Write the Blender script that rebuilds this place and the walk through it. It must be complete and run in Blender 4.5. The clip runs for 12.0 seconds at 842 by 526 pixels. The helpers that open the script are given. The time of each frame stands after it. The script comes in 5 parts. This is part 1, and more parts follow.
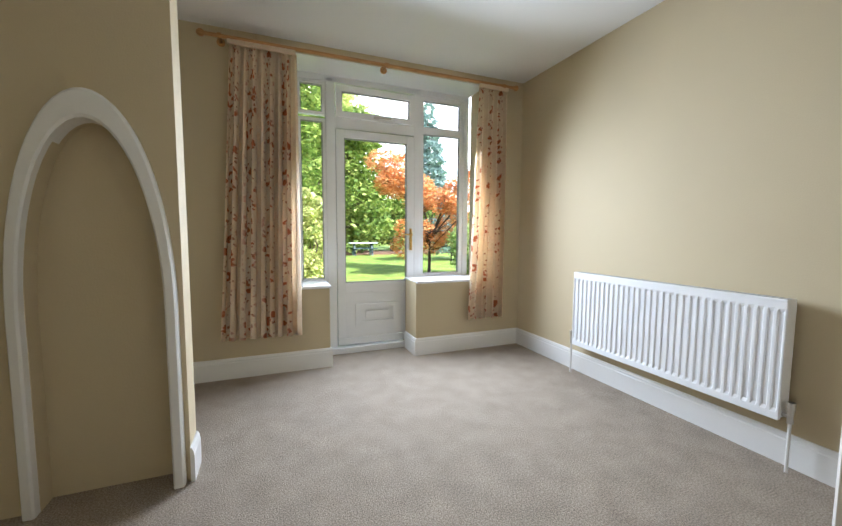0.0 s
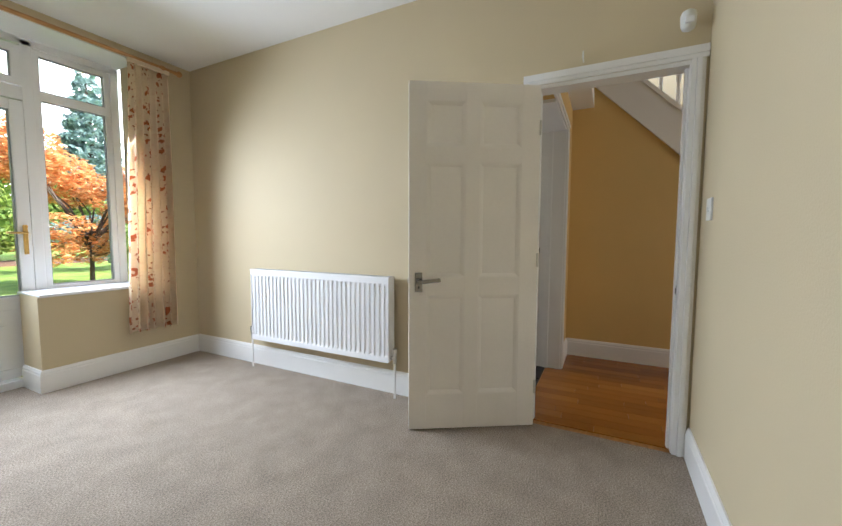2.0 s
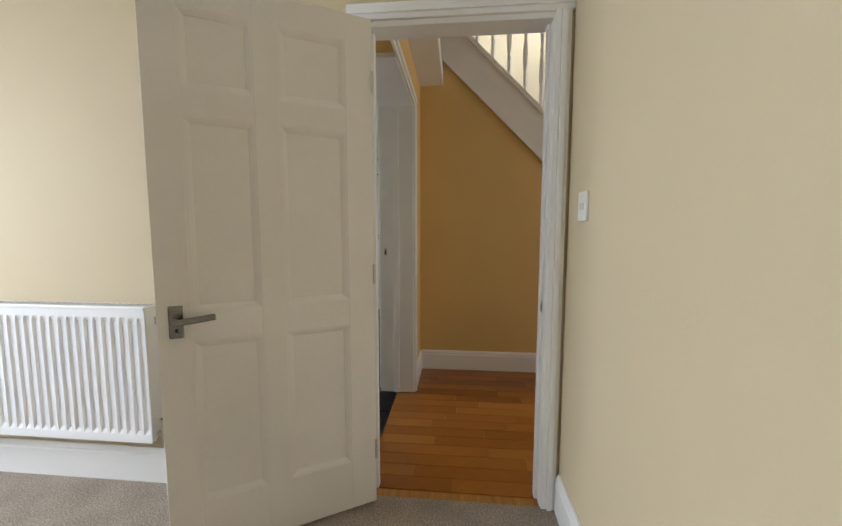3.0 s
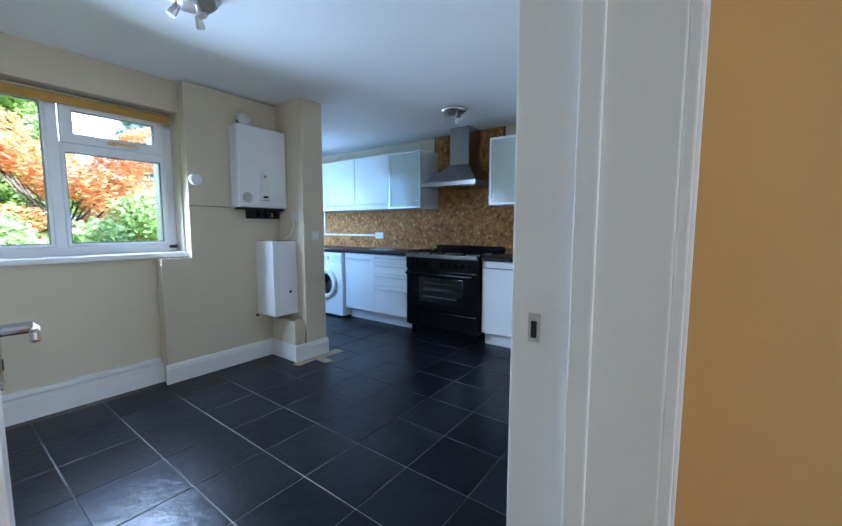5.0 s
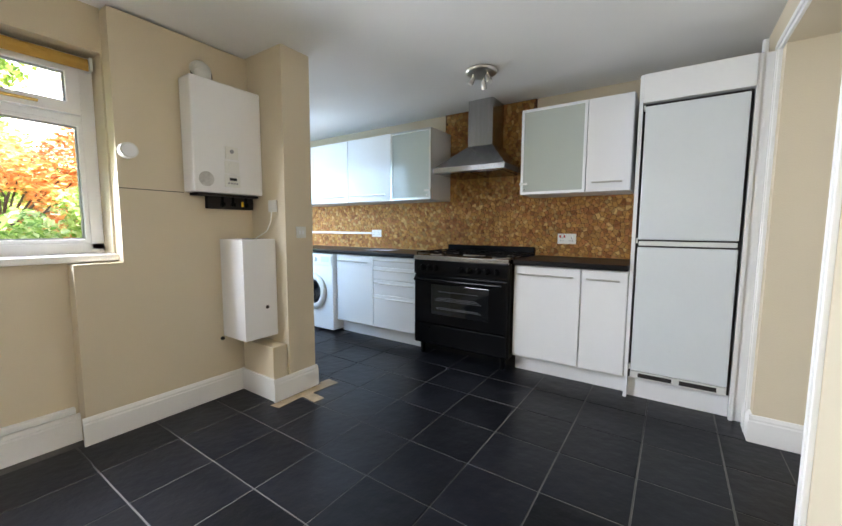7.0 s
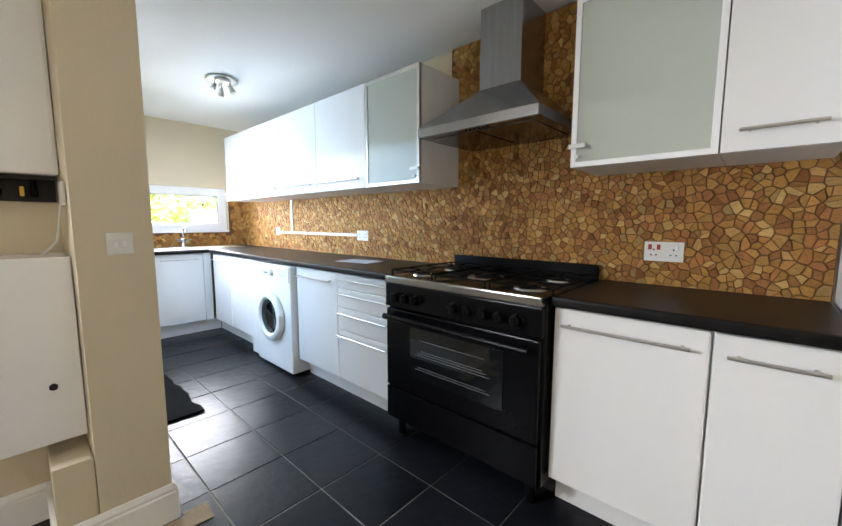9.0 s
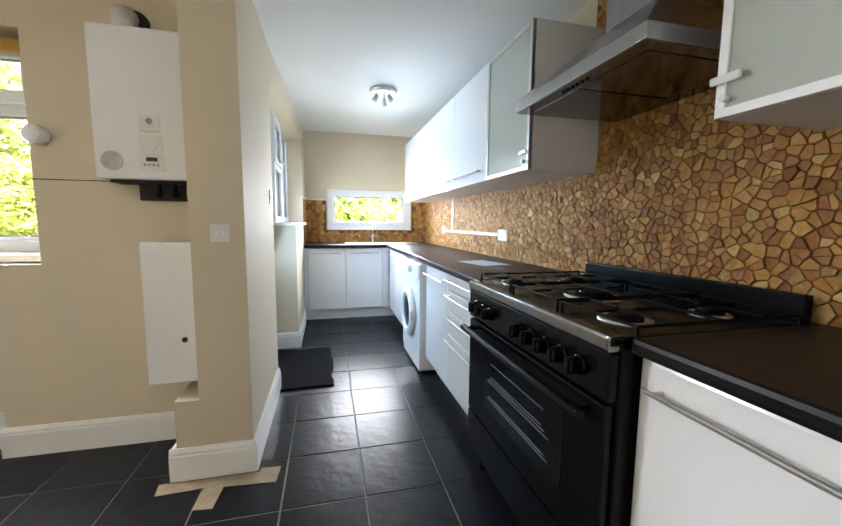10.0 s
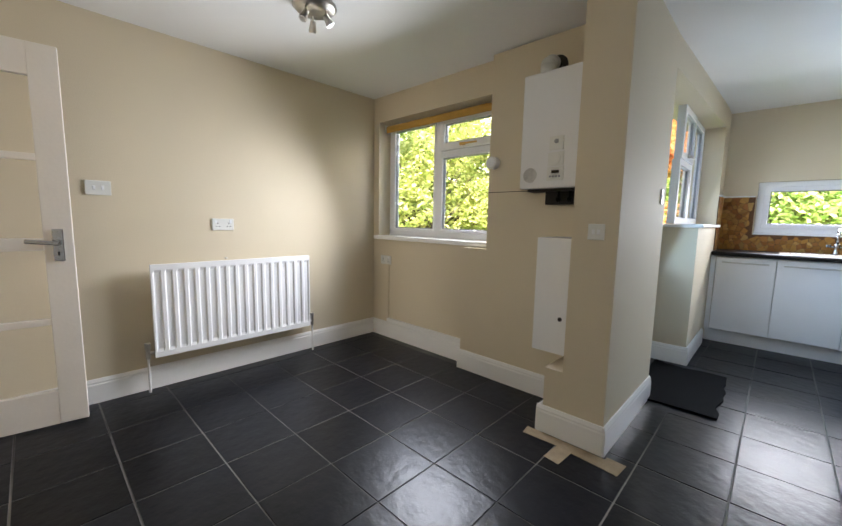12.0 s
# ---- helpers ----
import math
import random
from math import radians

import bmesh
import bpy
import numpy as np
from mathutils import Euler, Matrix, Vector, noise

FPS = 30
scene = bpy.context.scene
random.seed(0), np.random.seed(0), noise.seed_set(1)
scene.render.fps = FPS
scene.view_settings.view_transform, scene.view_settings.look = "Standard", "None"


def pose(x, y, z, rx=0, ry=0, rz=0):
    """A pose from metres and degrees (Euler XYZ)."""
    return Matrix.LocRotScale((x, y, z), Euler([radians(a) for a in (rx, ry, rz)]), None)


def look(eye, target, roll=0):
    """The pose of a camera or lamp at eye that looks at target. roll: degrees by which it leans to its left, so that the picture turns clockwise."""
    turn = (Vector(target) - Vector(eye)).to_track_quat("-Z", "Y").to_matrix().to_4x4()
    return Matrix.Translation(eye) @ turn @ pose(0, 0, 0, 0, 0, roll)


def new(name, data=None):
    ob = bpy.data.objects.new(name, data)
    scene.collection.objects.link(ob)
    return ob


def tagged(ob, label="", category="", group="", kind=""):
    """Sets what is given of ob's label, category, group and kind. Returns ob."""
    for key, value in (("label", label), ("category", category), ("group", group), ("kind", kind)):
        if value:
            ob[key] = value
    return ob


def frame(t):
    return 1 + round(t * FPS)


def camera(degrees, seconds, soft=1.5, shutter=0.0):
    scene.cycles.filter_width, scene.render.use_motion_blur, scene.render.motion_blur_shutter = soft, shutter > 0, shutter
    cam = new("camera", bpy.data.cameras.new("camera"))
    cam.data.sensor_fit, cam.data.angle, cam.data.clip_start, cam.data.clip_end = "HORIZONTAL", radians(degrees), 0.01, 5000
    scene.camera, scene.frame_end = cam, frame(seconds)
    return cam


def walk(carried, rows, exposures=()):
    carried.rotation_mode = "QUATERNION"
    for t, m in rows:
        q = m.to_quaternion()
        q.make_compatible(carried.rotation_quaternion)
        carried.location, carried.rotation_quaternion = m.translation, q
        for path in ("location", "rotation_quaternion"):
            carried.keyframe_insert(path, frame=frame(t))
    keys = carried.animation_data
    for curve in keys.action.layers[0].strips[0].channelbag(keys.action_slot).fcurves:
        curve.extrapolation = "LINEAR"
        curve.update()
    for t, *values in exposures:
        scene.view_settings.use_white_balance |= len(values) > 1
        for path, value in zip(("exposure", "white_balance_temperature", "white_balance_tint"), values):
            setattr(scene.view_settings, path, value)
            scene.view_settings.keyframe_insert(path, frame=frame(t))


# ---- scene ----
cam = camera(97.0, 12.0)
PATH = [
    (0, (-2.408, 1.454, 1.168), (-1.666, 3.305, 1.006), 0.3),
    (0.5, (-2.496, 1.305, 1.128), (-1.344, 2.934, 0.994), 0.4),
    (1, (-2.411, 1.212, 1.094), (-1.047, 2.67, 0.982), 0.5),
    (1.5, (-2.391, 1.164, 1.101), (-0.795, 2.364, 0.985), 0.4),
    (2, (-2.276, 1.11, 1.134), (-0.491, 2.001, 0.992), 0.2),
    (2.5, (-2.017, 1.107, 1.156), (-0.093, 1.629, 0.997), 0.3),
    (3, (-1.53, 1.133, 1.185), (0.452, 1.327, 0.999), 0.0),
    (3.2, (-1.268, 1.114, 1.212), (0.716, 1.251, 0.997), -1.5),
    (4.8, (0.311, 1.348, 1.198), (2.104, 2.213, 1.007), 0.6),
    (5, (0.417, 1.416, 1.194), (2.02, 2.597, 1.006), 0.1),
    (5.5, (0.66, 1.6, 1.175), (1.713, 3.291, 1.005), 0.1),
    (6, (0.861, 1.766, 1.19), (1.732, 3.557, 1.006), 0.2),
    (6.5, (0.875, 1.935, 1.173), (2.058, 3.537, 0.985), 0.1),
    (7, (0.922, 2.093, 1.156), (2.572, 3.207, 0.967), 0.3),
    (7.2, (0.948, 2.135, 1.179), (2.704, 3.068, 0.967), 0.5),
    (9, (2.337, 2.534, 1.196), (3.803, 3.877, 0.98), 0.1),
    (9.5, (2.726, 2.532, 1.184), (3.772, 4.224, 0.976), 0.4),
    (10, (3.049, 2.42, 1.172), (3.53, 4.35, 0.959), 0.5),
    (10.5, (3.269, 2.366, 1.178), (3.198, 4.352, 0.953), 0.9),
    (11, (3.367, 2.327, 1.149), (2.766, 4.222, 0.933), 0.5),
    (11.5, (3.343, 2.317, 1.138), (2.316, 4.02, 0.926), 0.6),
    (12, (3.235, 2.308, 1.165), (1.862, 3.744, 0.932), 1.1),
]
walk(cam, [(t, look(eye, target, roll)) for t, eye, target, roll in PATH], [(0.0, 1.64, 5500, 11), (1.5, 1.74, 5500, 11), (3.0, 1.80, 5800, 12), (4.8, 2.6, 4450, 10), (5.2, 2.6, 4750, 10), (5.8, 2.76, 5650, 13), (7.0, 3.05, 6050, 15), (9.0, 3.15, 6300, 16), (10.5, 3.03, 6200, 16), (11.0, 2.88, 5950, 15), (11.5, 2.68, 6000, 15), (12.0, 2.42, 6200, 16)])

# ---------- world, sun, window light ----------
world = bpy.data.worlds.new("sky")
scene.world = world
world.use_nodes = True
wn = world.node_tree
sky = wn.nodes.new("ShaderNodeTexSky")
sky.sky_type, sky.sun_disc = "NISHITA", False
sky.sun_elevation, sky.sun_rotation = radians(36), radians(152)
wn.links.new(sky.outputs[0], wn.nodes["Background"].inputs[0])
wn.nodes["Background"].inputs[1].default_value = 0.15


def lamp(name, kind, m, energy, color, **more):
    data = bpy.data.lights.new(name, kind)
    data.energy, data.color = energy, color
    if kind == "SUN":
        data.angle = more["angle"]
    else:
        data.shape, data.size, data.size_y = "RECTANGLE", more["w"], more["h"]
        data.spread = radians(more.get("spread", 125))
    ob = new(name, data)
    ob.matrix_basis = m
    return ob


lamp("sun", "SUN", pose(0, -5, 12, 54, 0, 28), 5.0, (1.0, 0.93, 0.82), angle=radians(0.5))
# daylight entering by the windows
lamp("daylight_garden_door", "AREA", pose(-1.28, 4.79, 1.55, 66, 0, 180), 23, (0.93, 0.97, 1.0), w=1.45, h=1.1, spread=150)
lamp("daylight_kitchen_window", "AREA", pose(1.14, 4.665, 1.50, 70, 0, 189), 7.6, (0.92, 0.97, 1.0), w=0.8, h=0.6, spread=132)
lamp("daylight_sink_window", "AREA", pose(3.58, 7.42, 1.35, 76, 0, 180), 4.2, (0.92, 0.97, 1.0), w=1.0, h=0.42, spread=120)
lamp("daylight_back_door", "AREA", pose(2.70, 5.56, 1.40, 72, 0, -90), 1.9, (0.42, 0.70, 1.0), w=0.78, h=1.25, spread=140)
lamp("daylight_side_window", "AREA", pose(2.72, 6.54, 1.62, 70, 0, -90), 1.3, (0.72, 0.87, 1.0), w=0.95, h=0.65, spread=140)
# added fill lamps over the stairs and in the hall; no opening stands there
lamp("fill_stairs", "AREA", pose(1.9, 0.2, 4.2, 0, 0, 0), 8, (1.0, 0.96, 0.88), w=0.8, h=1.6)
lamp("fill_hall", "AREA", pose(0.8, -1.95, 1.5, 90, 0, 0), 3, (1.0, 0.95, 0.85), w=0.7, h=1.2)


# ---------- materials ----------
def mat(name, color, rough=0.5, metal=0.0, vary=0.06, scale=6.0, fine=90.0, bump=0.02, grain=None, spec=None, coat=0.0, each=0.0):
    """A painted, stone or metal surface with stains at two scales and fine relief."""
    m = bpy.data.materials.new(name)
    m.use_nodes = True
    nt = m.node_tree
    p = nt.nodes["Principled BSDF"]
    p.inputs["Roughness"].default_value, p.inputs["Metallic"].default_value = rough, metal
    if spec is not None:
        p.inputs["Specular IOR Level"].default_value = spec
    p.inputs["Coat Weight"].default_value = coat
    co = nt.nodes.new("ShaderNodeTexCoord")
    mp = nt.nodes.new("ShaderNodeMapping")
    nt.links.new(co.outputs["Object"], mp.inputs[0])
    if grain:
        mp.inputs["Scale"].default_value = grain
    big, small = nt.nodes.new("ShaderNodeTexNoise"), nt.nodes.new("ShaderNodeTexNoise")
    big.inputs["Scale"].default_value, small.inputs["Scale"].default_value = scale, fine
    big.inputs["Detail"].default_value, small.inputs["Detail"].default_value = 4, 3
    for n in (big, small):
        nt.links.new(mp.outputs[0], n.inputs["Vector"])
    mixed = nt.nodes.new("ShaderNodeMath")
    mixed.operation = "MULTIPLY_ADD"
    mixed.inputs[1].default_value = 0.35
    nt.links.new(small.outputs[0], mixed.inputs[0])
    nt.links.new(big.outputs[0], mixed.inputs[2])
    level = nt.nodes.new("ShaderNodeMapRange")
    level.inputs[1].default_value, level.inputs[2].default_value = 0.35, 1.0
    level.inputs[3].default_value, level.inputs[4].default_value = 1 - vary, 1 + vary
    nt.links.new(mixed.outputs[0], level.inputs[0])
    value = level.outputs[0]
    if each:
        info = nt.nodes.new("ShaderNodeObjectInfo")
        own = nt.nodes.new("ShaderNodeMapRange")
        own.inputs[3].default_value, own.inputs[4].default_value = 1 - each, 1 + each
        nt.links.new(info.outputs["Random"], own.inputs[0])
        mul = nt.nodes.new("ShaderNodeMath")
        mul.operation = "MULTIPLY"
        nt.links.new(value, mul.inputs[0])
        nt.links.new(own.outputs[0], mul.inputs[1])
        value = mul.outputs[0]
    tint = nt.nodes.new("ShaderNodeVectorMath")
    tint.operation = "SCALE"
    tint.inputs[0].default_value = color
    nt.links.new(value, tint.inputs["Scale"])
    nt.links.new(tint.outputs[0], p.inputs["Base Color"])
    if bump:
        b = nt.nodes.new("ShaderNodeBump")
        b.inputs["Strength"].default_value, b.inputs["Distance"].default_value = 0.6, bump * 0.1
        nt.links.new(small.outputs[0], b.inputs["Height"])
        nt.links.new(b.outputs[0], p.inputs["Normal"])
    return m


def ramp_mat(name, stops, scale, rough, bump=0.0, kind="noise", random_each=False, grain=(1, 1, 1), detail=6, vary=0.12, patch=9, fine=70):
    """A material whose colour runs along a ramp by noise, or by each piece's own random number."""
    m = mat(name, (1, 1, 1), rough, vary=vary, scale=patch, fine=fine, bump=bump)
    nt = m.node_tree
    p = nt.nodes["Principled BSDF"]
    ramp = nt.nodes.new("ShaderNodeValToRGB")
    while len(ramp.color_ramp.elements) < len(stops):
        ramp.color_ramp.elements.new(0.5)
    for e, (at, c) in zip(ramp.color_ramp.elements, stops):
        e.position, e.color = at, (*c, 1)
    if kind == "noise":
        co, mp, n = nt.nodes.new("ShaderNodeTexCoord"), nt.nodes.new("ShaderNodeMapping"), nt.nodes.new("ShaderNodeTexNoise")
        mp.inputs["Scale"].default_value = grain
        n.inputs["Scale"].default_value, n.inputs["Detail"].default_value = scale, detail
        nt.links.new(co.outputs["Object"], mp.inputs[0])
        nt.links.new(mp.outputs[0], n.inputs["Vector"])
        nt.links.new(n.outputs[0], ramp.inputs[0])
    elif kind == "object":
        nt.links.new(nt.nodes.new("ShaderNodeObjectInfo").outputs["Random"], ramp.inputs[0])
    else:
        nt.links.new(nt.nodes.new("ShaderNodeNewGeometry").outputs["Random Per Island"], ramp.inputs[0])
    old = p.inputs["Base Color"].links[0].from_node
    mul = nt.nodes.new("ShaderNodeVectorMath")
    mul.operation = "MULTIPLY"
    nt.links.new(ramp.outputs[0], mul.inputs[0])
    nt.links.new(old.outputs[0], mul.inputs[1])
    nt.links.new(mul.outputs[0], p.inputs["Base Color"])
    return m


def leaf_mat(name, stops):
    m = ramp_mat(name, stops, 1.0, 0.55, kind="island")
    nt = m.node_tree
    p, out = nt.nodes["Principled BSDF"], nt.nodes["Material Output"]
    glow, mix = nt.nodes.new("ShaderNodeBsdfTranslucent"), nt.nodes.new("ShaderNodeMixShader")
    nt.links.new(p.inputs["Base Color"].links[0].from_socket, glow.inputs[0])
    mix.inputs[0].default_value = 0.45
    nt.links.new(p.outputs[0], mix.inputs[1])
    nt.links.new(glow.outputs[0], mix.inputs[2])
    nt.links.new(mix.outputs[0], out.inputs[0])
    return m


def glass_mat(name, rough=0.0, color=(1, 1, 1), frost=False):
    m = bpy.data.materials.new(name)
    m.use_nodes = True
    p = m.node_tree.nodes["Principled BSDF"]
    p.inputs["Base Color"].default_value = (*color, 1)
    p.inputs["Transmission Weight"].default_value = 0.5 if frost else 1.0
    p.inputs["Roughness"].default_value = rough
    p.inputs["IOR"].default_value = 1.45 if frost else 1.1
    return m


WALL_LR = mat("cream_wall_paint", (0.60, 0.505, 0.325), 0.75, vary=0.035, scale=1.6, fine=140, bump=0.012)
WALL_K = mat("pale_cream_wall_paint", (0.67, 0.582, 0.424), 0.7, vary=0.035, scale=1.6, fine=140, bump=0.012)
WALL_H = mat("honey_wall_paint", (0.70, 0.49, 0.19), 0.75, vary=0.05, scale=1.8, fine=140, bump=0.012)
CEIL = mat("white_ceiling_paint", (0.86, 0.855, 0.835), 0.85, vary=0.03, scale=1.2, fine=110, bump=0.02)
GLOSS = mat("white_gloss_paint", (0.85, 0.84, 0.81), 0.28, vary=0.03, scale=4, fine=60, bump=0.006)
DOORW = mat("off_white_door_paint", (0.84, 0.795, 0.73), 0.32, vary=0.04, scale=3, fine=60, bump=0.008)
UPVC = mat("white_upvc", (0.87, 0.88, 0.89), 0.25, vary=0.02, scale=3, fine=40, bump=0.0)
UNIT = mat("white_unit_gloss", (0.83, 0.83, 0.83), 0.16, vary=0.015, scale=3, fine=40, bump=0.0)
CARC = mat("white_carcass", (0.70, 0.70, 0.68), 0.4, vary=0.03, scale=3, fine=40, bump=0.0)
RADW = mat("white_radiator_enamel", (0.88, 0.88, 0.88), 0.38, vary=0.02, scale=5, fine=50, bump=0.0)
CHROME = mat("chrome", (0.48, 0.48, 0.49), 0.14, 1.0, vary=0.05, scale=20, bump=0.0)
NICKEL = mat("satin_nickel", (0.60, 0.58, 0.54), 0.3, 1.0, vary=0.06, scale=20, bump=0.0)
STEEL = mat("brushed_steel", (0.38, 0.38, 0.385), 0.26, 1.0, vary=0.12, scale=3, fine=60, bump=0.004, grain=(1, 14, 1))
# polished steel darkened in colour for the brown stones mirrored under the hood
DSTEEL = mat("steel_dark_reflection", (0.13, 0.12, 0.115), 0.13, 1.0, vary=0.2, scale=8, fine=60, bump=0.0)
# chrome with the dark surroundings that the door lever reflects put into its colour
DIMMED = mat("dimmed_chrome", (0.29, 0.28, 0.265), 0.22, 1.0, vary=0.15, scale=30, bump=0.0)
BRASS = mat("brass", (0.70, 0.47, 0.16), 0.22, 1.0, vary=0.08, scale=20, bump=0.0)
BLACK = mat("black_enamel", (0.004, 0.004, 0.0045), 0.24, vary=0.15, scale=6, fine=60, bump=0.0, spec=0.12)
IRON = mat("matt_black_iron", (0.004, 0.004, 0.004), 0.42, vary=0.2, scale=30, fine=120, bump=0.01, spec=0.06)
DARKG = mat("dark_glass", (0.006, 0.007, 0.008), 0.05, vary=0.1, bump=0.0)
TOP = mat("black_worktop_laminate", (0.010, 0.009, 0.009), 0.36, vary=0.6, scale=14, fine=160, bump=0.006, spec=0.14)
PLASTIC = mat("white_plastic", (0.74, 0.74, 0.70), 0.35, vary=0.03, bump=0.0)
GREYP = mat("grey_plastic", (0.30, 0.31, 0.33), 0.4, vary=0.05, bump=0.0)
REDP = mat("red_plastic", (0.45, 0.03, 0.03), 0.35, vary=0.05, bump=0.0)
# near-black colour that paints the shade inside holes and gaps
DARK = mat("void_shade", (0.015, 0.012, 0.010), 0.7, vary=0.2, bump=0.0)
RUBBER = mat("black_rubber", (0.004, 0.004, 0.0045), 0.9, vary=0.3, scale=30, fine=300, bump=0.06, spec=0.1)
BLIND = mat("mustard_blind_fabric", (0.52, 0.31, 0.06), 0.8, vary=0.08, scale=20, fine=300, bump=0.03)
PINE = ramp_mat("varnished_pine", [(0.3, (0.42, 0.20, 0.06)), (0.7, (0.58, 0.32, 0.12))], 9, 0.3, grain=(1, 14, 14))
OAK = ramp_mat("oak_floor", [(0.25, (0.30, 0.12, 0.025)), (0.5, (0.40, 0.18, 0.04)), (0.8, (0.52, 0.26, 0.07))], 5, 0.28, 0.01, grain=(0.7, 9, 1))
OAKP = ramp_mat("oak_strips", [(0.0, (0.25, 0.080, 0.010)), (0.5, (0.33, 0.118, 0.016)), (1.0, (0.41, 0.160, 0.024))], 1, 0.25, 0.01, kind="object")
CARPET = ramp_mat("beige_carpet", [(0.36, (0.24, 0.19, 0.145)), (0.5, (0.36, 0.295, 0.23)), (0.62, (0.48, 0.405, 0.32))], 150, 0.95, 0.22, detail=8, vary=0.17, patch=7, fine=210)
SLATE = mat("black_slate", (0.0075, 0.008, 0.0105), 0.30, vary=0.4, scale=5, fine=16, bump=0.05, each=0.35, spec=0.19)
GROUT = ramp_mat("grey_grout", [(0.38, (0.045, 0.044, 0.042)), (0.52, (0.13, 0.125, 0.115)), (0.66, (0.24, 0.23, 0.21))], 1.1, 0.85, 0.05, detail=3)
SCREED = mat("bare_screed", (0.36, 0.28, 0.18), 0.9, vary=0.2, scale=20, bump=0.08)
STONE = [(0.0, (0.21, 0.085, 0.020)), (0.14, (0.39, 0.165, 0.052)), (0.28, (0.29, 0.135, 0.034)), (0.42, (0.47, 0.240, 0.056)), (0.56, (0.36, 0.195, 0.055)), (0.68, (0.53, 0.295, 0.076)), (0.80, (0.40, 0.160, 0.050)), (0.90, (0.60, 0.385, 0.130)), (1.0, (0.32, 0.195, 0.066))]
STONES = ramp_mat("ochre_stone_pieces", STONE, 1, 0.64, 0.12, kind="object")
STONEJ = ramp_mat("ochre_stone_pieces_far", STONE, 1, 0.64, 0.12, kind="island")
for m in (STONES, STONEJ):
    m.node_tree.nodes["Principled BSDF"].inputs["Specular IOR Level"].default_value = 0.22
STONEG = mat("brown_stone_grout", (0.125, 0.058, 0.022), 0.8, vary=0.2, scale=30, bump=0.05)
GLASS = glass_mat("clear_glass")
FROST = glass_mat("frosted_glass", 0.13, (0.86, 0.92, 0.84), True)
LAWN = ramp_mat("lawn", [(0.3, (0.16, 0.26, 0.03)), (0.6, (0.28, 0.38, 0.05)), (0.8, (0.38, 0.44, 0.09))], 3, 0.9, 0.5, detail=10)
BARK = mat("bark", (0.10, 0.07, 0.05), 0.9, vary=0.3, scale=8, fine=40, bump=0.3)
LEAF_G = leaf_mat("green_leaves", [(0.0, (0.09, 0.15, 0.025)), (0.5, (0.22, 0.32, 0.055)), (1.0, (0.46, 0.52, 0.13))])
LEAF_Y = leaf_mat("yellow_green_leaves", [(0.0, (0.27, 0.34, 0.08)), (0.5, (0.52, 0.56, 0.16)), (1.0, (0.74, 0.70, 0.32))])
LEAF_P = leaf_mat("pale_sunlit_leaves", [(0.0, (0.16, 0.30, 0.05)), (0.5, (0.46, 0.58, 0.16)), (1.0, (0.74, 0.76, 0.40))])
LEAF_O = leaf_mat("orange_maple_leaves", [(0.0, (0.58, 0.20, 0.06)), (0.5, (0.76, 0.38, 0.13)), (1.0, (0.80, 0.56, 0.26))])
LEAF_B = leaf_mat("blue_green_needles", [(0.0, (0.16, 0.26, 0.22)), (1.0, (0.38, 0.48, 0.44))])
FENCE = mat("grey_fence_wood", (0.30, 0.27, 0.23), 0.85, vary=0.2, scale=5, bump=0.1, grain=(1, 1, 0.1), each=0.15)
BENCHG = mat("dark_green_garden_paint", (0.02, 0.05, 0.045), 0.5, vary=0.2, bump=0.03)
BRICK = mat("red_brick_render", (0.36, 0.17, 0.09), 0.85, vary=0.25, scale=6, bump=0.15)
FRIDGE = mat("pale_grey_fridge_skin", (0.70, 0.735, 0.745), 0.3, vary=0.03, scale=3, fine=40, bump=0.0)
PAPER = mat("pale_blue_paper", (0.62, 0.70, 0.85), 0.7, vary=0.02, bump=0.0)


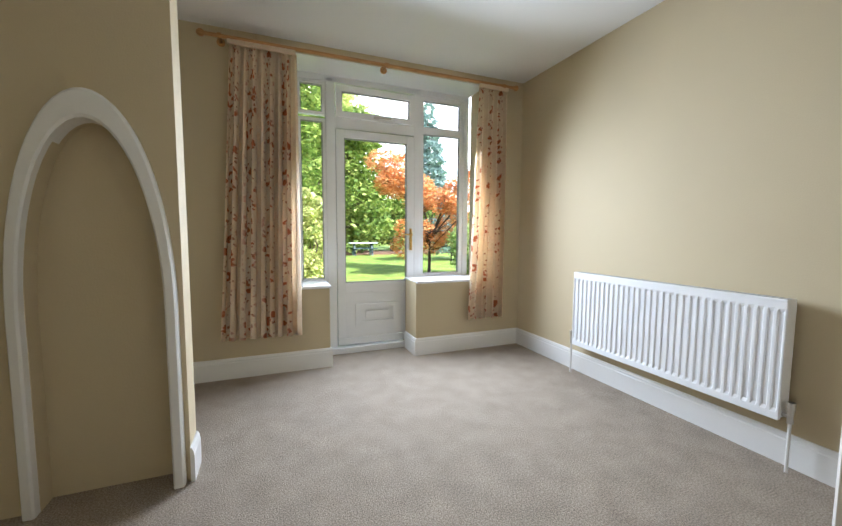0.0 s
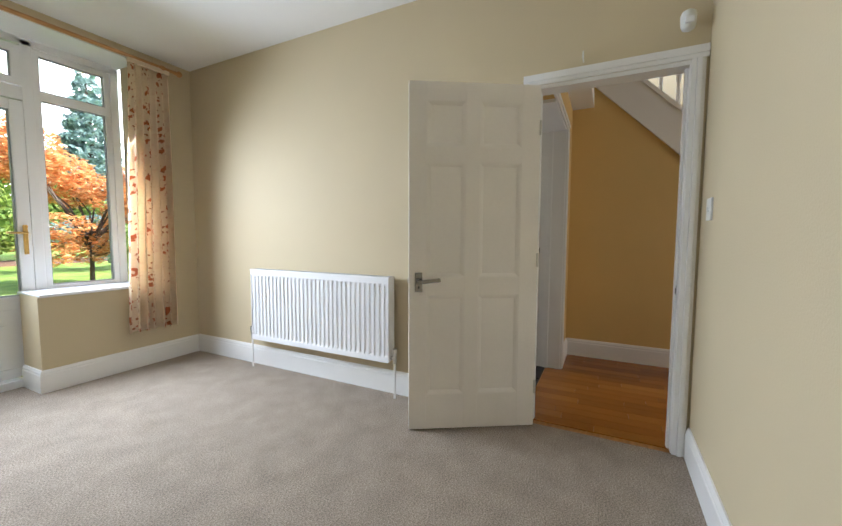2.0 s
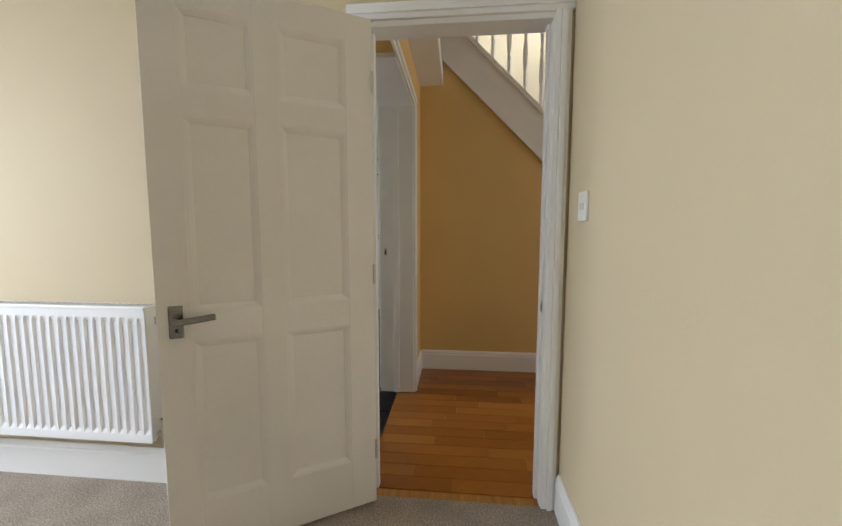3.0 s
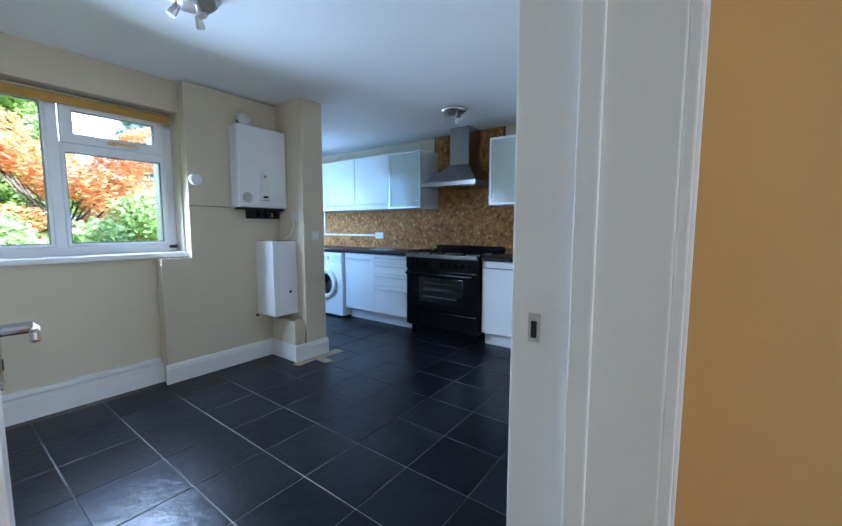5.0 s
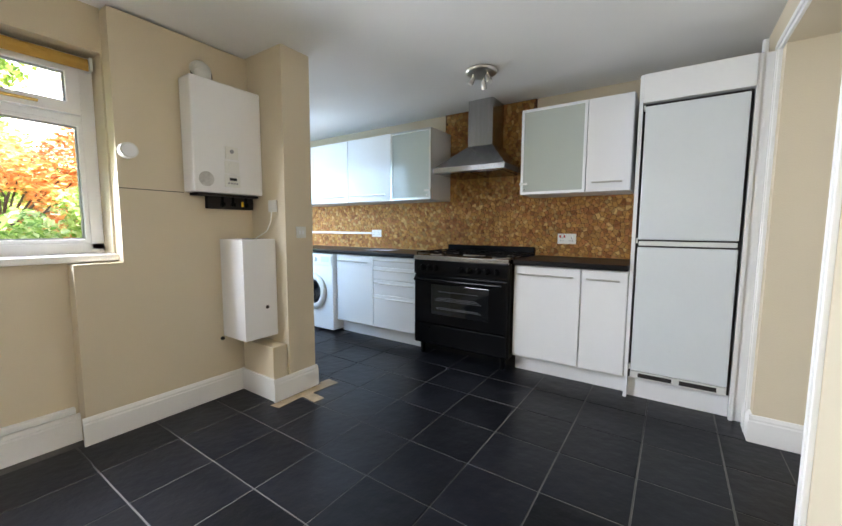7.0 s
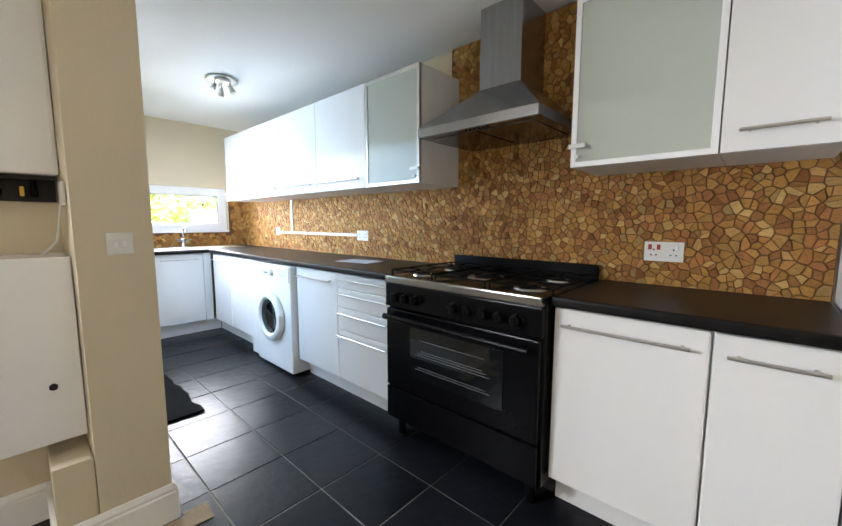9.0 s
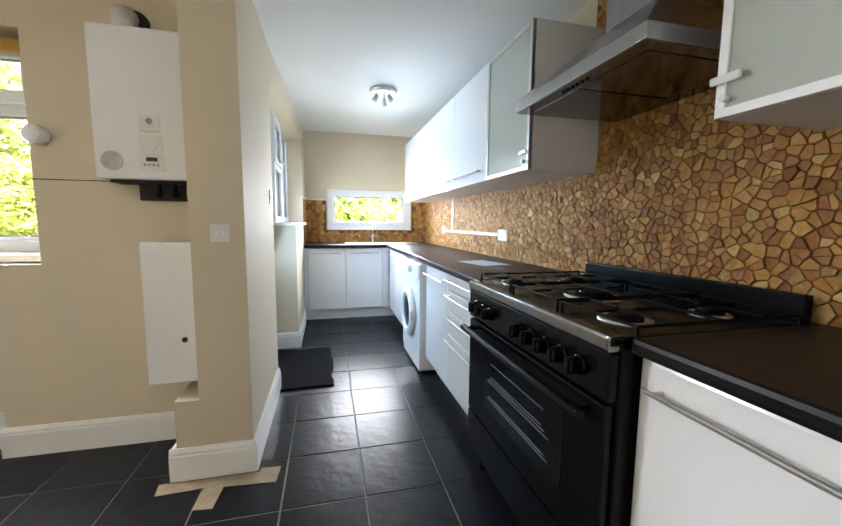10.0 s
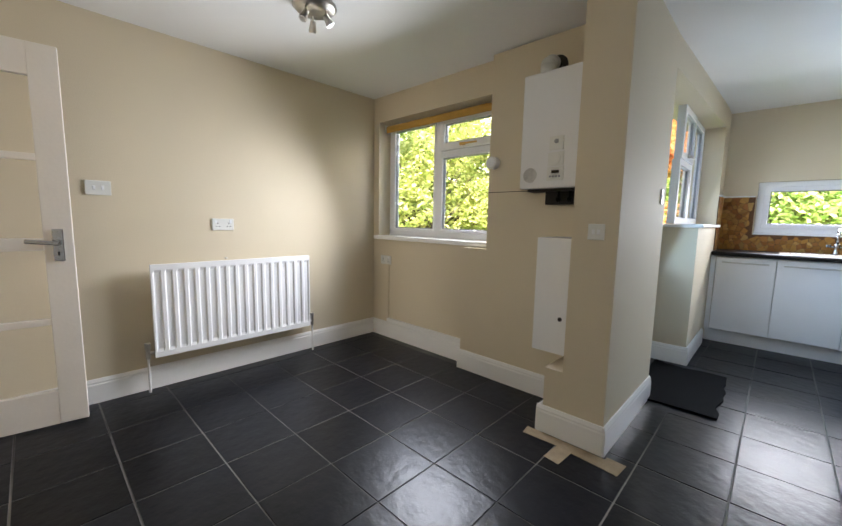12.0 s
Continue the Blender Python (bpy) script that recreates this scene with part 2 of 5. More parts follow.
def curtain_mat():
    m = mat("floral_curtain_fabric", (0.94, 0.83, 0.66), 0.9, vary=0.05, scale=10, fine=300, bump=0.03)
    nt = m.node_tree
    p = nt.nodes["Principled BSDF"]
    base = p.inputs["Base Color"].links[0].from_socket
    uv = nt.nodes.new("ShaderNodeUVMap")
    color = base
    # the flowers run in garlands with plainer cloth between
    along, turn, wave, stripe = nt.nodes.new("ShaderNodeSeparateXYZ"), nt.nodes.new("ShaderNodeMath"), nt.nodes.new("ShaderNodeMath"), nt.nodes.new("ShaderNodeMapRange")
    turn.operation, wave.operation = "MULTIPLY", "SINE"
    turn.inputs[1].default_value = 20.0
    stripe.inputs[1].default_value, stripe.inputs[2].default_value = -0.45, 0.15
    stripe.inputs[3].default_value, stripe.inputs[4].default_value = 0.12, 1.2
    nt.links.new(uv.outputs[0], along.inputs[0])
    nt.links.new(along.outputs[0], turn.inputs[0])
    nt.links.new(turn.outputs[0], wave.inputs[0])
    nt.links.new(wave.outputs[0], stripe.inputs[0])
    for scale, size, soft, tint, warp in ((13, 0.27, 0.34, (0.58, 0.16, 0.045, 1), 0.10), (23, 0.20, 0.27, (0.48, 0.20, 0.09, 1), 0.06)):
        n = nt.nodes.new("ShaderNodeTexNoise")
        n.inputs["Scale"].default_value = 18
        add = nt.nodes.new("ShaderNodeVectorMath")
        add.operation = "MULTIPLY_ADD"
        add.inputs[1].default_value = (warp, warp, warp)
        nt.links.new(uv.outputs[0], n.inputs["Vector"])
        nt.links.new(n.outputs["Color"], add.inputs[0])
        nt.links.new(uv.outputs[0], add.inputs[2])
        v = nt.nodes.new("ShaderNodeTexVoronoi")
        v.inputs["Scale"].default_value = scale
        nt.links.new(add.outputs[0], v.inputs["Vector"])
        r = nt.nodes.new("ShaderNodeMapRange")
        r.inputs[1].default_value, r.inputs[2].default_value = size, soft
        r.inputs[3].default_value, r.inputs[4].default_value = 0.75, 0.0
        nt.links.new(v.outputs["Distance"], r.inputs[0])
        both_masks = nt.nodes.new("ShaderNodeMath")
        both_masks.operation = "MULTIPLY"
        nt.links.new(r.outputs[0], both_masks.inputs[0])
        nt.links.new(stripe.outputs[0], both_masks.inputs[1])
        mix = nt.nodes.new("ShaderNodeMix")
        mix.data_type = "RGBA"
        mix.inputs["B"].default_value = tint
        mix.inputs[7].default_value = tint
        nt.links.new(both_masks.outputs[0], mix.inputs[0])
        nt.links.new(color, mix.inputs[6])
        color = mix.outputs[2]
    nt.links.new(color, p.inputs["Base Color"])
    glow, both = nt.nodes.new("ShaderNodeBsdfTranslucent"), nt.nodes.new("ShaderNodeMixShader")
    nt.links.new(color, glow.inputs[0])
    both.inputs[0].default_value = 0.55
    nt.links.new(p.outputs[0], both.inputs[1])
    nt.links.new(glow.outputs[0], both.inputs[2])
    nt.links.new(both.outputs[0], nt.nodes["Material Output"].inputs[0])
    return m


CURTAIN = curtain_mat()


# ---------- mesh helpers ----------
def box(bm, x0, x1, y0, y1, z0, z1, bevel=0.0, m=None):
    """Adds a box, with rounded edges if bevel is given, turned by m."""
    got = bmesh.ops.create_cube(bm, size=1.0)["verts"]
    bmesh.ops.transform(bm, verts=got, matrix=Matrix.LocRotScale(((x0 + x1) / 2, (y0 + y1) / 2, (z0 + z1) / 2), None, (abs(x1 - x0), abs(y1 - y0), abs(z1 - z0))))
    if bevel:
        edges = list({e for v in got for e in v.link_edges})
        out = bmesh.ops.bevel(bm, geom=edges, offset=bevel, segments=2, affect="EDGES", profile=0.6, clamp_overlap=True)
        got = list({v for f in out["faces"] for v in f.verts} | {v for v in got if v.is_valid})
    if m is not None:
        bmesh.ops.transform(bm, verts=got, matrix=m)
    return bm


def bx(*a, **k):
    return box(bmesh.new(), *a, **k)


def rod(bm, a, b, r, r2=None, seg=12):
    """Adds a round bar from a to b."""
    a, b = Vector(a), Vector(b)
    d = b - a
    m = Matrix.Translation((a + b) / 2) @ d.to_track_quat("Z", "Y").to_matrix().to_4x4()
    bmesh.ops.create_cone(bm, cap_ends=True, segments=seg, radius1=r, radius2=r if r2 is None else r2, depth=d.length, matrix=m)
    return bm


def rd(*a, **k):
    return rod(bmesh.new(), *a, **k)


def tube(bm, points, r, seg=10):
    """Adds a bent pipe along points."""
    for a, b in zip(points, points[1:]):
        rod(bm, a, b, r, seg=seg)
    for p in points[1:-1]:
        bmesh.ops.create_uvsphere(bm, u_segments=seg, v_segments=6, radius=r, matrix=Matrix.Translation(p))
    return bm


def tb(*a, **k):
    return tube(bmesh.new(), *a, **k)


def lathe(profile, m=Matrix(), seg=24):
    """A turned solid from (radius, height) pairs."""
    bm = bmesh.new()
    rings = [[bm.verts.new(m @ Vector((r * math.cos(2 * math.pi * i / seg), r * math.sin(2 * math.pi * i / seg), z))) for i in range(seg)] for r, z in profile]
    for lo, hi in zip(rings, rings[1:]):
        for i in range(seg):
            bm.faces.new((lo[i], lo[(i + 1) % seg], hi[(i + 1) % seg], hi[i]))
    for ring, flip in ((rings[0], True), (rings[-1], False)):
        bm.faces.new(ring[::-1] if flip else ring)
    return bm


def prism(outline, axis, lo, hi):
    """A flat outline of (u, v) pairs pushed along an axis."""
    bm = bmesh.new()
    place = {"x": lambda u, v, w: (w, u, v), "y": lambda u, v, w: (u, w, v), "z": lambda u, v, w: (u, v, w)}[axis]
    a, b = [[bm.verts.new(place(u, v, w)) for u, v in outline] for w in (lo, hi)]
    n = len(outline)
    for i in range(n):
        bm.faces.new((a[i], a[(i + 1) % n], b[(i + 1) % n], b[i]))
    bm.faces.new(a[::-1])
    bm.faces.new(b)
    bmesh.ops.recalc_face_normals(bm, faces=bm.faces)
    return bm


def mesh_of(name, bm, material, smooth=False):
    me = bpy.data.meshes.new(name)
    bm.to_mesh(me)
    bm.free()
    me.materials.append(material)
    if smooth:
        me.polygons.foreach_set("use_smooth", [True] * len(me.polygons))
    return me


def thing(name, at, label, category, group="", kind=""):
    """An Empty at a thing's base; its parts are built in metres from there."""
    ob = new(name)
    ob.empty_display_size = 0.05
    ob.matrix_basis = at if isinstance(at, Matrix) else Matrix.Translation(at)
    return tagged(ob, label, category, group, kind)


def part(name, bm, material, parent, label="", smooth=False, kind=""):
    ob = new(name, mesh_of(name, bm, material, smooth))
    ob.parent = parent
    return tagged(ob, label, kind=kind)


def solo(name, bm, material, label, category, group="", kind="", smooth=False):
    """A thing of one mesh, built in world metres."""
    return tagged(new(name, mesh_of(name, bm, material, smooth)), label, category, group, kind)


def holed(axis, lo, hi, u0, u1, z0, z1, holes):
    """A wall across axis between lo and hi, with openings (u0, u1, z0, z1) through it."""
    bm = bmesh.new()
    us = sorted({u0, u1, *[h[0] for h in holes], *[h[1] for h in holes]})
    for a, b in zip(us, us[1:]):
        cuts = sorted((h[2], h[3]) for h in holes if h[0] < (a + b) / 2 < h[1])
        z = z0
        for c, d in [*cuts, (z1, z1)]:
            if c - z > 0.001:
                box(bm, *((lo, hi, a, b) if axis == "x" else (a, b, lo, hi)), z, c)
            z = d
    bmesh.ops.remove_doubles(bm, verts=bm.verts, dist=0.0005)
    return bm


def ring(bm, axis, a, b, u0, u1, z0, z1, bar, bevel=0.0):
    """Adds a four-sided frame as one piece, between a and b across axis."""
    put = (lambda u, d, z: (u, d, z)) if axis == "y" else (lambda u, d, z: (d, u, z))
    sets = []
    for d in (a, b):
        for k in (0.0, bar):
            sets.append([bm.verts.new(put(u, d, z)) for u, z in ((u0 + k, z0 + k), (u1 - k, z0 + k), (u1 - k, z1 - k), (u0 + k, z1 - k))])
    faces = []
    for p, q in ((0, 1), (2, 3), (0, 2), (1, 3)):
        for i in range(4):
            faces.append(bm.faces.new((sets[p][i], sets[p][(i + 1) % 4], sets[q][(i + 1) % 4], sets[q][i])))
    bmesh.ops.recalc_face_normals(bm, faces=faces)
    if bevel:
        sharp = [e for e in bm.edges if len(e.link_faces) == 2 and e.calc_face_angle(0) > 0.5]
        bmesh.ops.bevel(bm, geom=sharp, offset=bevel, segments=2, affect="EDGES", profile=0.6, clamp_overlap=True)
    return bm


# ---------- structure ----------
KC, LC = 2.31, 2.68          # ceilings of kitchen and living room
SK = 0.15


def wall(name, axis, lo, hi, u0, u1, z1, material, holes=(), label="painted plaster wall", z0=0.0):
    return solo(name, holed(axis, lo, hi, u0, u1, z0, z1, list(holes)), material, label, "wall", kind="structure")


def skirting(name, axis, face, u0, u1, out, h=SK, label="white moulded skirting board"):
    """A moulded board on a wall's face; out is the way it stands off."""
    t = 0.018 * out
    prof = [(0, 0), (t, 0), (t, h - 0.035), (t * 0.8, h - 0.028), (t * 0.85, h - 0.018), (t * 0.4, h), (0, h)]
    bm = bmesh.new()
    ends = []
    for u in (u0, u1):
        ends.append([bm.verts.new((face + d, u, z) if axis == "x" else (u, face + d, z)) for d, z in prof])
    n = len(prof)
    for i in range(n):
        bm.faces.new((ends[0][i], ends[0][(i + 1) % n], ends[1][(i + 1) % n], ends[1][i]))
    bm.faces.new(ends[0])
    bm.faces.new(ends[1][::-1])
    bmesh.ops.recalc_face_normals(bm, faces=bm.faces)
    return solo(name, bm, GLOSS, label, "skirting", kind="structure")


# living room: east wall at x = 0, garden wall at y = 4.70
wall("wall_living_east_hall", "x", 0.0, 0.11, -2.0, 1.52, LC, WALL_LR, [(0.755, 1.515, 0, 2.0)], "cream wall round the hall doorway")
wall("wall_living_east", "x", 0.0, 0.13, 1.52, 4.70, LC, WALL_LR, [], "cream painted wall behind the radiator")
wall("wall_kitchen_west", "x", 0.134, 0.28, 1.68, 4.70, LC, WALL_K, [], "pale cream wall behind the radiator")
wall("wall_living_garden", "y", 4.70, 5.0, -4.4, 0.28, LC, WALL_LR, [(-2.22, -0.43, 0.70, 2.598), (-1.955, -1.155, 0.0, 0.70)], "cream wall round the garden door")
wall("wall_living_west", "x", -4.55, -4.4, -2.15, 5.0, LC, WALL_LR)
wall("wall_living_south", "y", 0.55, 0.70, -4.4, -0.001, LC, WALL_LR, [], "cream wall beside the hall doorway")
arch_line = lambda w, top, spring: [(-w, 0)] + [(-w * math.cos(a), spring + (top - spring) * math.sin(a)) for a in [math.pi * i / 28 for i in range(29)]] + [(w, 0)]
wall("wall_arch_back", "y", 3.49, 3.55, -4.4, -2.785, LC, WALL_LR, [], "cream back of the arched niche")
solo("wall_arch_pier", prism([(-4.4, 0)] + [(-3.09 + u, z) for u, z in arch_line(0.238, 1.62, 0.83)] + [(-2.785, 0), (-2.785, LC), (-4.4, LC)], "y", 3.40, 3.489), WALL_LR, "cream wall pier with an arched niche", "wall", kind="structure")
solo("ceiling_living", bx(-4.55, 0.28, -2.15, 5.0, LC, LC + 0.12), CEIL, "white painted plaster ceiling", "ceiling", kind="structure")
solo("floor_living", bx(-4.55, 0.0, -2.15, 5.0, -0.12, 0.0), CARPET, "beige twist-pile carpet", "carpet", kind="structure")
skirting("baseboard_living_east", "x", 0.0, 1.57, 4.70, -1, 0.165)
skirting("baseboard_living_south", "y", 0.70, -4.4, -0.02, 1, 0.165)
skirting("baseboard_garden_west", "y", 4.70, -4.4, -1.955, -1, 0.165)
skirting("baseboard_garden_east", "y", 4.70, -1.155, -0.02, -1, 0.165)
skirting("baseboard_reveal_west", "x", -1.955, 4.684, 4.99, 1, 0.165)
skirting("baseboard_reveal_east", "x", -1.155, 4.684, 4.99, -1, 0.165)
skirting("baseboard_pier_end", "x", -2.785, 3.385, 3.55, 1, 0.165)

# hall with wooden floor and stairs
wall("wall_hall_north", "y", 1.44, 1.68, 0.145, 1.54, 2.75, WALL_H, [(0.145, 1.075, 0, 2.03)], "honey wall round the kitchen doorway")
wall("wall_hall_return", "y", 1.62, 1.68, 0.145, 0.33, 2.03, GLOSS, [], "white boarded return beside the kitchen door")
wall("wall_hall_south", "y", -2.15, -2.0, 0.14, 2.6, 4.6, WALL_H)
FLOOR_H = solo("floor_hall", bx(0.0, 2.6, -2.15, 1.56, -0.12, -0.008), OAK, "worn oak strip floor", "floor", kind="structure")
solo("ceiling_hall", bx(0.0, 1.54, -2.15, 1.68, 2.76, 2.86), CEIL, "white painted ceiling", "ceiling", kind="structure")
wall("wall_stair_east", "x", 2.45, 2.6, -2.15, 1.56, 4.6, WALL_LR, [], "pale stair wall")
wall("wall_stair_north", "y", 1.44, 1.56, 1.60, 2.45, 4.6, WALL_LR, [], "pale stair wall", 2.4)
wall("wall_landing_west", "x", 1.42, 1.54, -2.15, 1.56, 4.6, WALL_LR, [], "pale landing wall", 3.6)
solo("ceiling_landing", bx(1.42, 2.6, -2.15, 1.56, 4.6, 4.7), CEIL, "white painted ceiling", "ceiling", kind="structure")
# spandrel wall under the stairs: its top edge climbs to the north
slope = lambda y: 1.69 + (y - 0.444) * 1.0
solo("wall_stair_spandrel", prism([(-1.25, 0), (1.44, 0), (1.44, slope(1.44)), (-1.25, max(0.02, slope(-1.25)))], "x", 1.54, 1.60), WALL_H, "honey painted wall under the stairs", "wall", kind="structure")
skirting("baseboard_hall_east", "x", 1.54, -1.2, 1.425, -1, 0.16)
skirting("baseboard_hall_north_east", "y", 1.44, 1.16, 1.525, -1, 0.16)
skirting("baseboard_hall_west", "x", 0.11, -2.0, 0.60, 1, 0.16)

# kitchen
wall("wall_kitchen_window", "y", 4.70, 4.95, 0.28, 1.70, KC, WALL_K, [(0.36, 1.69, 1.0, 2.08)], "pale cream wall round the kitchen window")
bm = bx(1.70, 2.66, 4.60, 4.95, 0.957, KC - 0.012)
box(bm, 1.49, 2.66, 4.60, 4.699, 0.0, 0.957)
solo("wall_boiler_breast", bm, WALL_K, "cream boarded breast behind the boiler", "wall", kind="structure")
solo("wall_pillar", bx(2.47, 2.69, 4.22, 5.12, 0.0, KC), WALL_K, "cream plastered wall end like a pillar", "pillar", kind="structure")
solo("wall_galley_lintel", prism([(2.44, 5.12), (2.69, 5.12), (2.765, 7.08), (2.44, 7.08)], "z", 2.12, KC), WALL_K, "cream wall over the back door and side window", "wall", kind="structure")
wall("wall_galley_west", "x", 2.50, 2.765, 6.0, 7.42, KC, WALL_K, [(6.0, 7.08, 1.16, KC)], "cream wall under the side window")
wall("wall_sink", "y", 7.42, 7.67, 2.50, 4.62, KC, WALL_K, [(3.04, 4.14, 1.09, 1.60)], "cream wall over the sink")
wall("wall_kitchen_east", "x", 4.37, 4.62, 1.40, 7.42, KC, WALL_K, [], "cream wall behind the wall units")
wall("wall_kitchen_south", "y", 1.50, 1.68, 1.60, 4.37, KC, WALL_K, [(2.62, 3.55, 0, 2.08)], "cream wall with a cupboard recess")
wall("wall_recess_back", "y", 1.26, 1.34, 2.5, 3.7, KC, WALL_K)
wall("wall_recess_east", "x", 3.55, 3.65, 1.34, 1.50, KC, WALL_K)
wall("wall_recess_west", "x", 2.52, 2.62, 1.34, 1.50, KC, WALL_K)
solo("ceiling_recess", bx(2.62, 3.55, 1.34, 1.50, 2.08, 2.2), CEIL, "white soffit over the recess", "ceiling", kind="structure")
solo("ceiling_kitchen", box(bx(0.28, 4.62, 1.26, 4.95, KC, KC + 0.12), 2.44, 4.62, 4.95, 7.67, KC, KC + 0.12), CEIL, "white painted plaster ceiling", "ceiling", kind="structure")
FLOOR_K = solo("floor_kitchen", box(bx(0.28, 4.62, 1.56, 4.95, -0.12, -0.003), 2.44, 4.62, 4.95, 7.67, -0.12, -0.003), GROUT, "black slate tiles with pale grout", "floor", kind="structure")
solo("floor_recess", bx(2.5, 3.7, 1.26, 1.56, -0.12, -0.004), SLATE, "dark slate floor", "floor", kind="structure")
skirting("baseboard_kitchen_west", "x", 0.28, 1.70, 4.70, 1)
skirting("baseboard_kitchen_window", "y", 4.70, 0.298, 1.49, -1)
skirting("baseboard_breast", "y", 4.60, 1.475, 2.40, -1)
skirting("baseboard_pillar_front", "y", 4.22, 2.34, 2.70, -1)
skirting("baseboard_pillar_side", "x", 2.69, 4.205, 5.12, 1)
skirting("baseboard_galley_nib", "y", 6.0, 2.52, 2.78, -1)
skirting("baseboard_galley_west", "x", 2.765, 5.985, 6.84, 1)
skirting("baseboard_kitchen_south", "y", 1.68, 3.535, 3.74, 1)
skirting("baseboard_recess", "x", 3.55, 1.345, 1.695, -1)
skirting("baseboard_kitchen_entry", "y", 1.68, 1.16, 2.24, 1)


def architrave(name, axis, face, out, u0, u1, top, w=0.075, label="white moulded door casing", both=True):
    """Moulded casing round a doorway: two uprights and a head."""
    t = thing(name, (0, 0, 0), label, "door frame", kind="structure")
    for a, b in ((u0 - w, u0), (u1, u1 + w)):
        if not both and a < u0:
            continue
        bm = bmesh.new()
        for s, d in ((0.0, 0.016), (0.25, 0.022), (0.62, 0.014)):
            lo, hi = a + (b - a) * s, a + (b - a) * min(1, s + 0.36)
            f = sorted((face, face + d * out))
            box(bm, *((f[0], f[1], lo, hi) if axis == "x" else (lo, hi, f[0], f[1])), 0, top, 0.003)
        part("casing_upright", bm, GLOSS, t)
    bm = bmesh.new()
    for s, d in ((0.0, 0.014), (0.35, 0.022), (0.72, 0.017)):
        f = sorted((face, face + d * out))
        box(bm, *((f[0], f[1], u0 - w - 0.012, u1 + w + 0.012) if axis == "x" else (u0 - w - 0.012, u1 + w + 0.012, f[0], f[1])), top + w * s, top + w * min(1, s + 0.36), 0.003)
    part("casing_head", bm, GLOSS, t)
    return t


def lining(name, axis, lo, hi, u0, u1, top, label, side, low=None):
    """Boards lining a doorway, with a stop bead and a keep."""
    t = thing(name, (0, 0, 0), label, "door frame", kind="structure")
    mid = lo + (hi - lo) * 0.42
    for a, b, s in ((u0, u0 + 0.022, 1), (u1 - 0.022, u1, -1)):
        first = low if low is not None and s > 0 else lo
        bm = bx(*((first, hi, a, b) if axis == "x" else (a, b, first, hi)), 0, top, bevel=0.003)
        if first > mid:
            part("jamb", bm, GLOSS, t)
            continue
        c, d = sorted(((b if s > 0 else a), (b if s > 0 else a) + 0.012 * s))
        box(bm, *((mid, mid + 0.035, c, d) if axis == "x" else (c, d, mid, mid + 0.035)), 0, top, bevel=0.003)
        part("jamb", bm, GLOSS, t)
    part("head_lining", bx(*((lo, hi, u0, u1) if axis == "x" else (u0, u1, lo, hi)), top - 0.022, top + 0.001, bevel=0.003), GLOSS, t)
    u, at, z, w = side
    part("keep", bx(*((at, at + 0.022, u - w, u) if axis == "x" else (u - w, u, at, at + 0.022)), z - 0.026, z + 0.026, bevel=0.002), NICKEL, t, "metal latch keep")
    part("latch_hole", bx(*((at + 0.006, at + 0.016, u - w * 1.6, u) if axis == "x" else (u - w * 1.6, u, at + 0.006, at + 0.016)), z - 0.018, z + 0.012), DARK, t)
    return t


lining("door_frame_1", "x", 0.0, 0.11, 0.755, 1.515, 2.0, "white lining of the hall doorway", (0.78, 0.03, 0.86, -0.003))
architrave("trim_hall_doorway_living", "x", 0.0, -1, 0.774, 1.505, 2.0, 0.06)
skirting("baseboard_hall_post", "x", 0.11, 0.60, 0.70, 1, 0.16)
lining("door_frame_2", "y", 1.44, 1.68, 0.33, 1.075, 2.03, "white lining of the kitchen doorway", (1.053, 1.625, 1.02, 0.003), 1.62)
architrave("trim_kitchen_doorway_hall", "y", 1.44, -1, 0.21, 1.06, 2.015, both=False)
architrave("trim_kitchen_doorway_kitchen", "y", 1.68, 1, 0.33, 1.12, 2.015, 0.06)
architrave("trim_recess", "y", 1.68, 1, 2.62, 3.62, 2.08, 0.06)

# ---------- arched niche in the pier ----------
ARCH = thing("arch_frame", (-3.09, 3.40, 0), "raised white gloss frame round an arched niche", "arch")
outer, inner = arch_line(0.285, 1.735, 0.83), arch_line(0.240, 1.618, 0.83)
bm = bmesh.new()
rings = [[bm.verts.new((u, d, z)) for u, z in o] for o, d in ((outer, 0.0), (outer, -0.030), (arch_line(0.277, 1.722, 0.83), -0.042), (arch_line(0.248, 1.632, 0.83), -0.045), (inner, -0.038), (inner, 0.05))]
for a, b in zip(rings, rings[1:]):
    for i in range(len(a) - 1):
        bm.faces.new((a[i], a[i + 1], b[i + 1], b[i]))
bmesh.ops.recalc_face_normals(bm, faces=bm.faces)
part("arch_band", bm, GLOSS, ARCH, smooth=False)


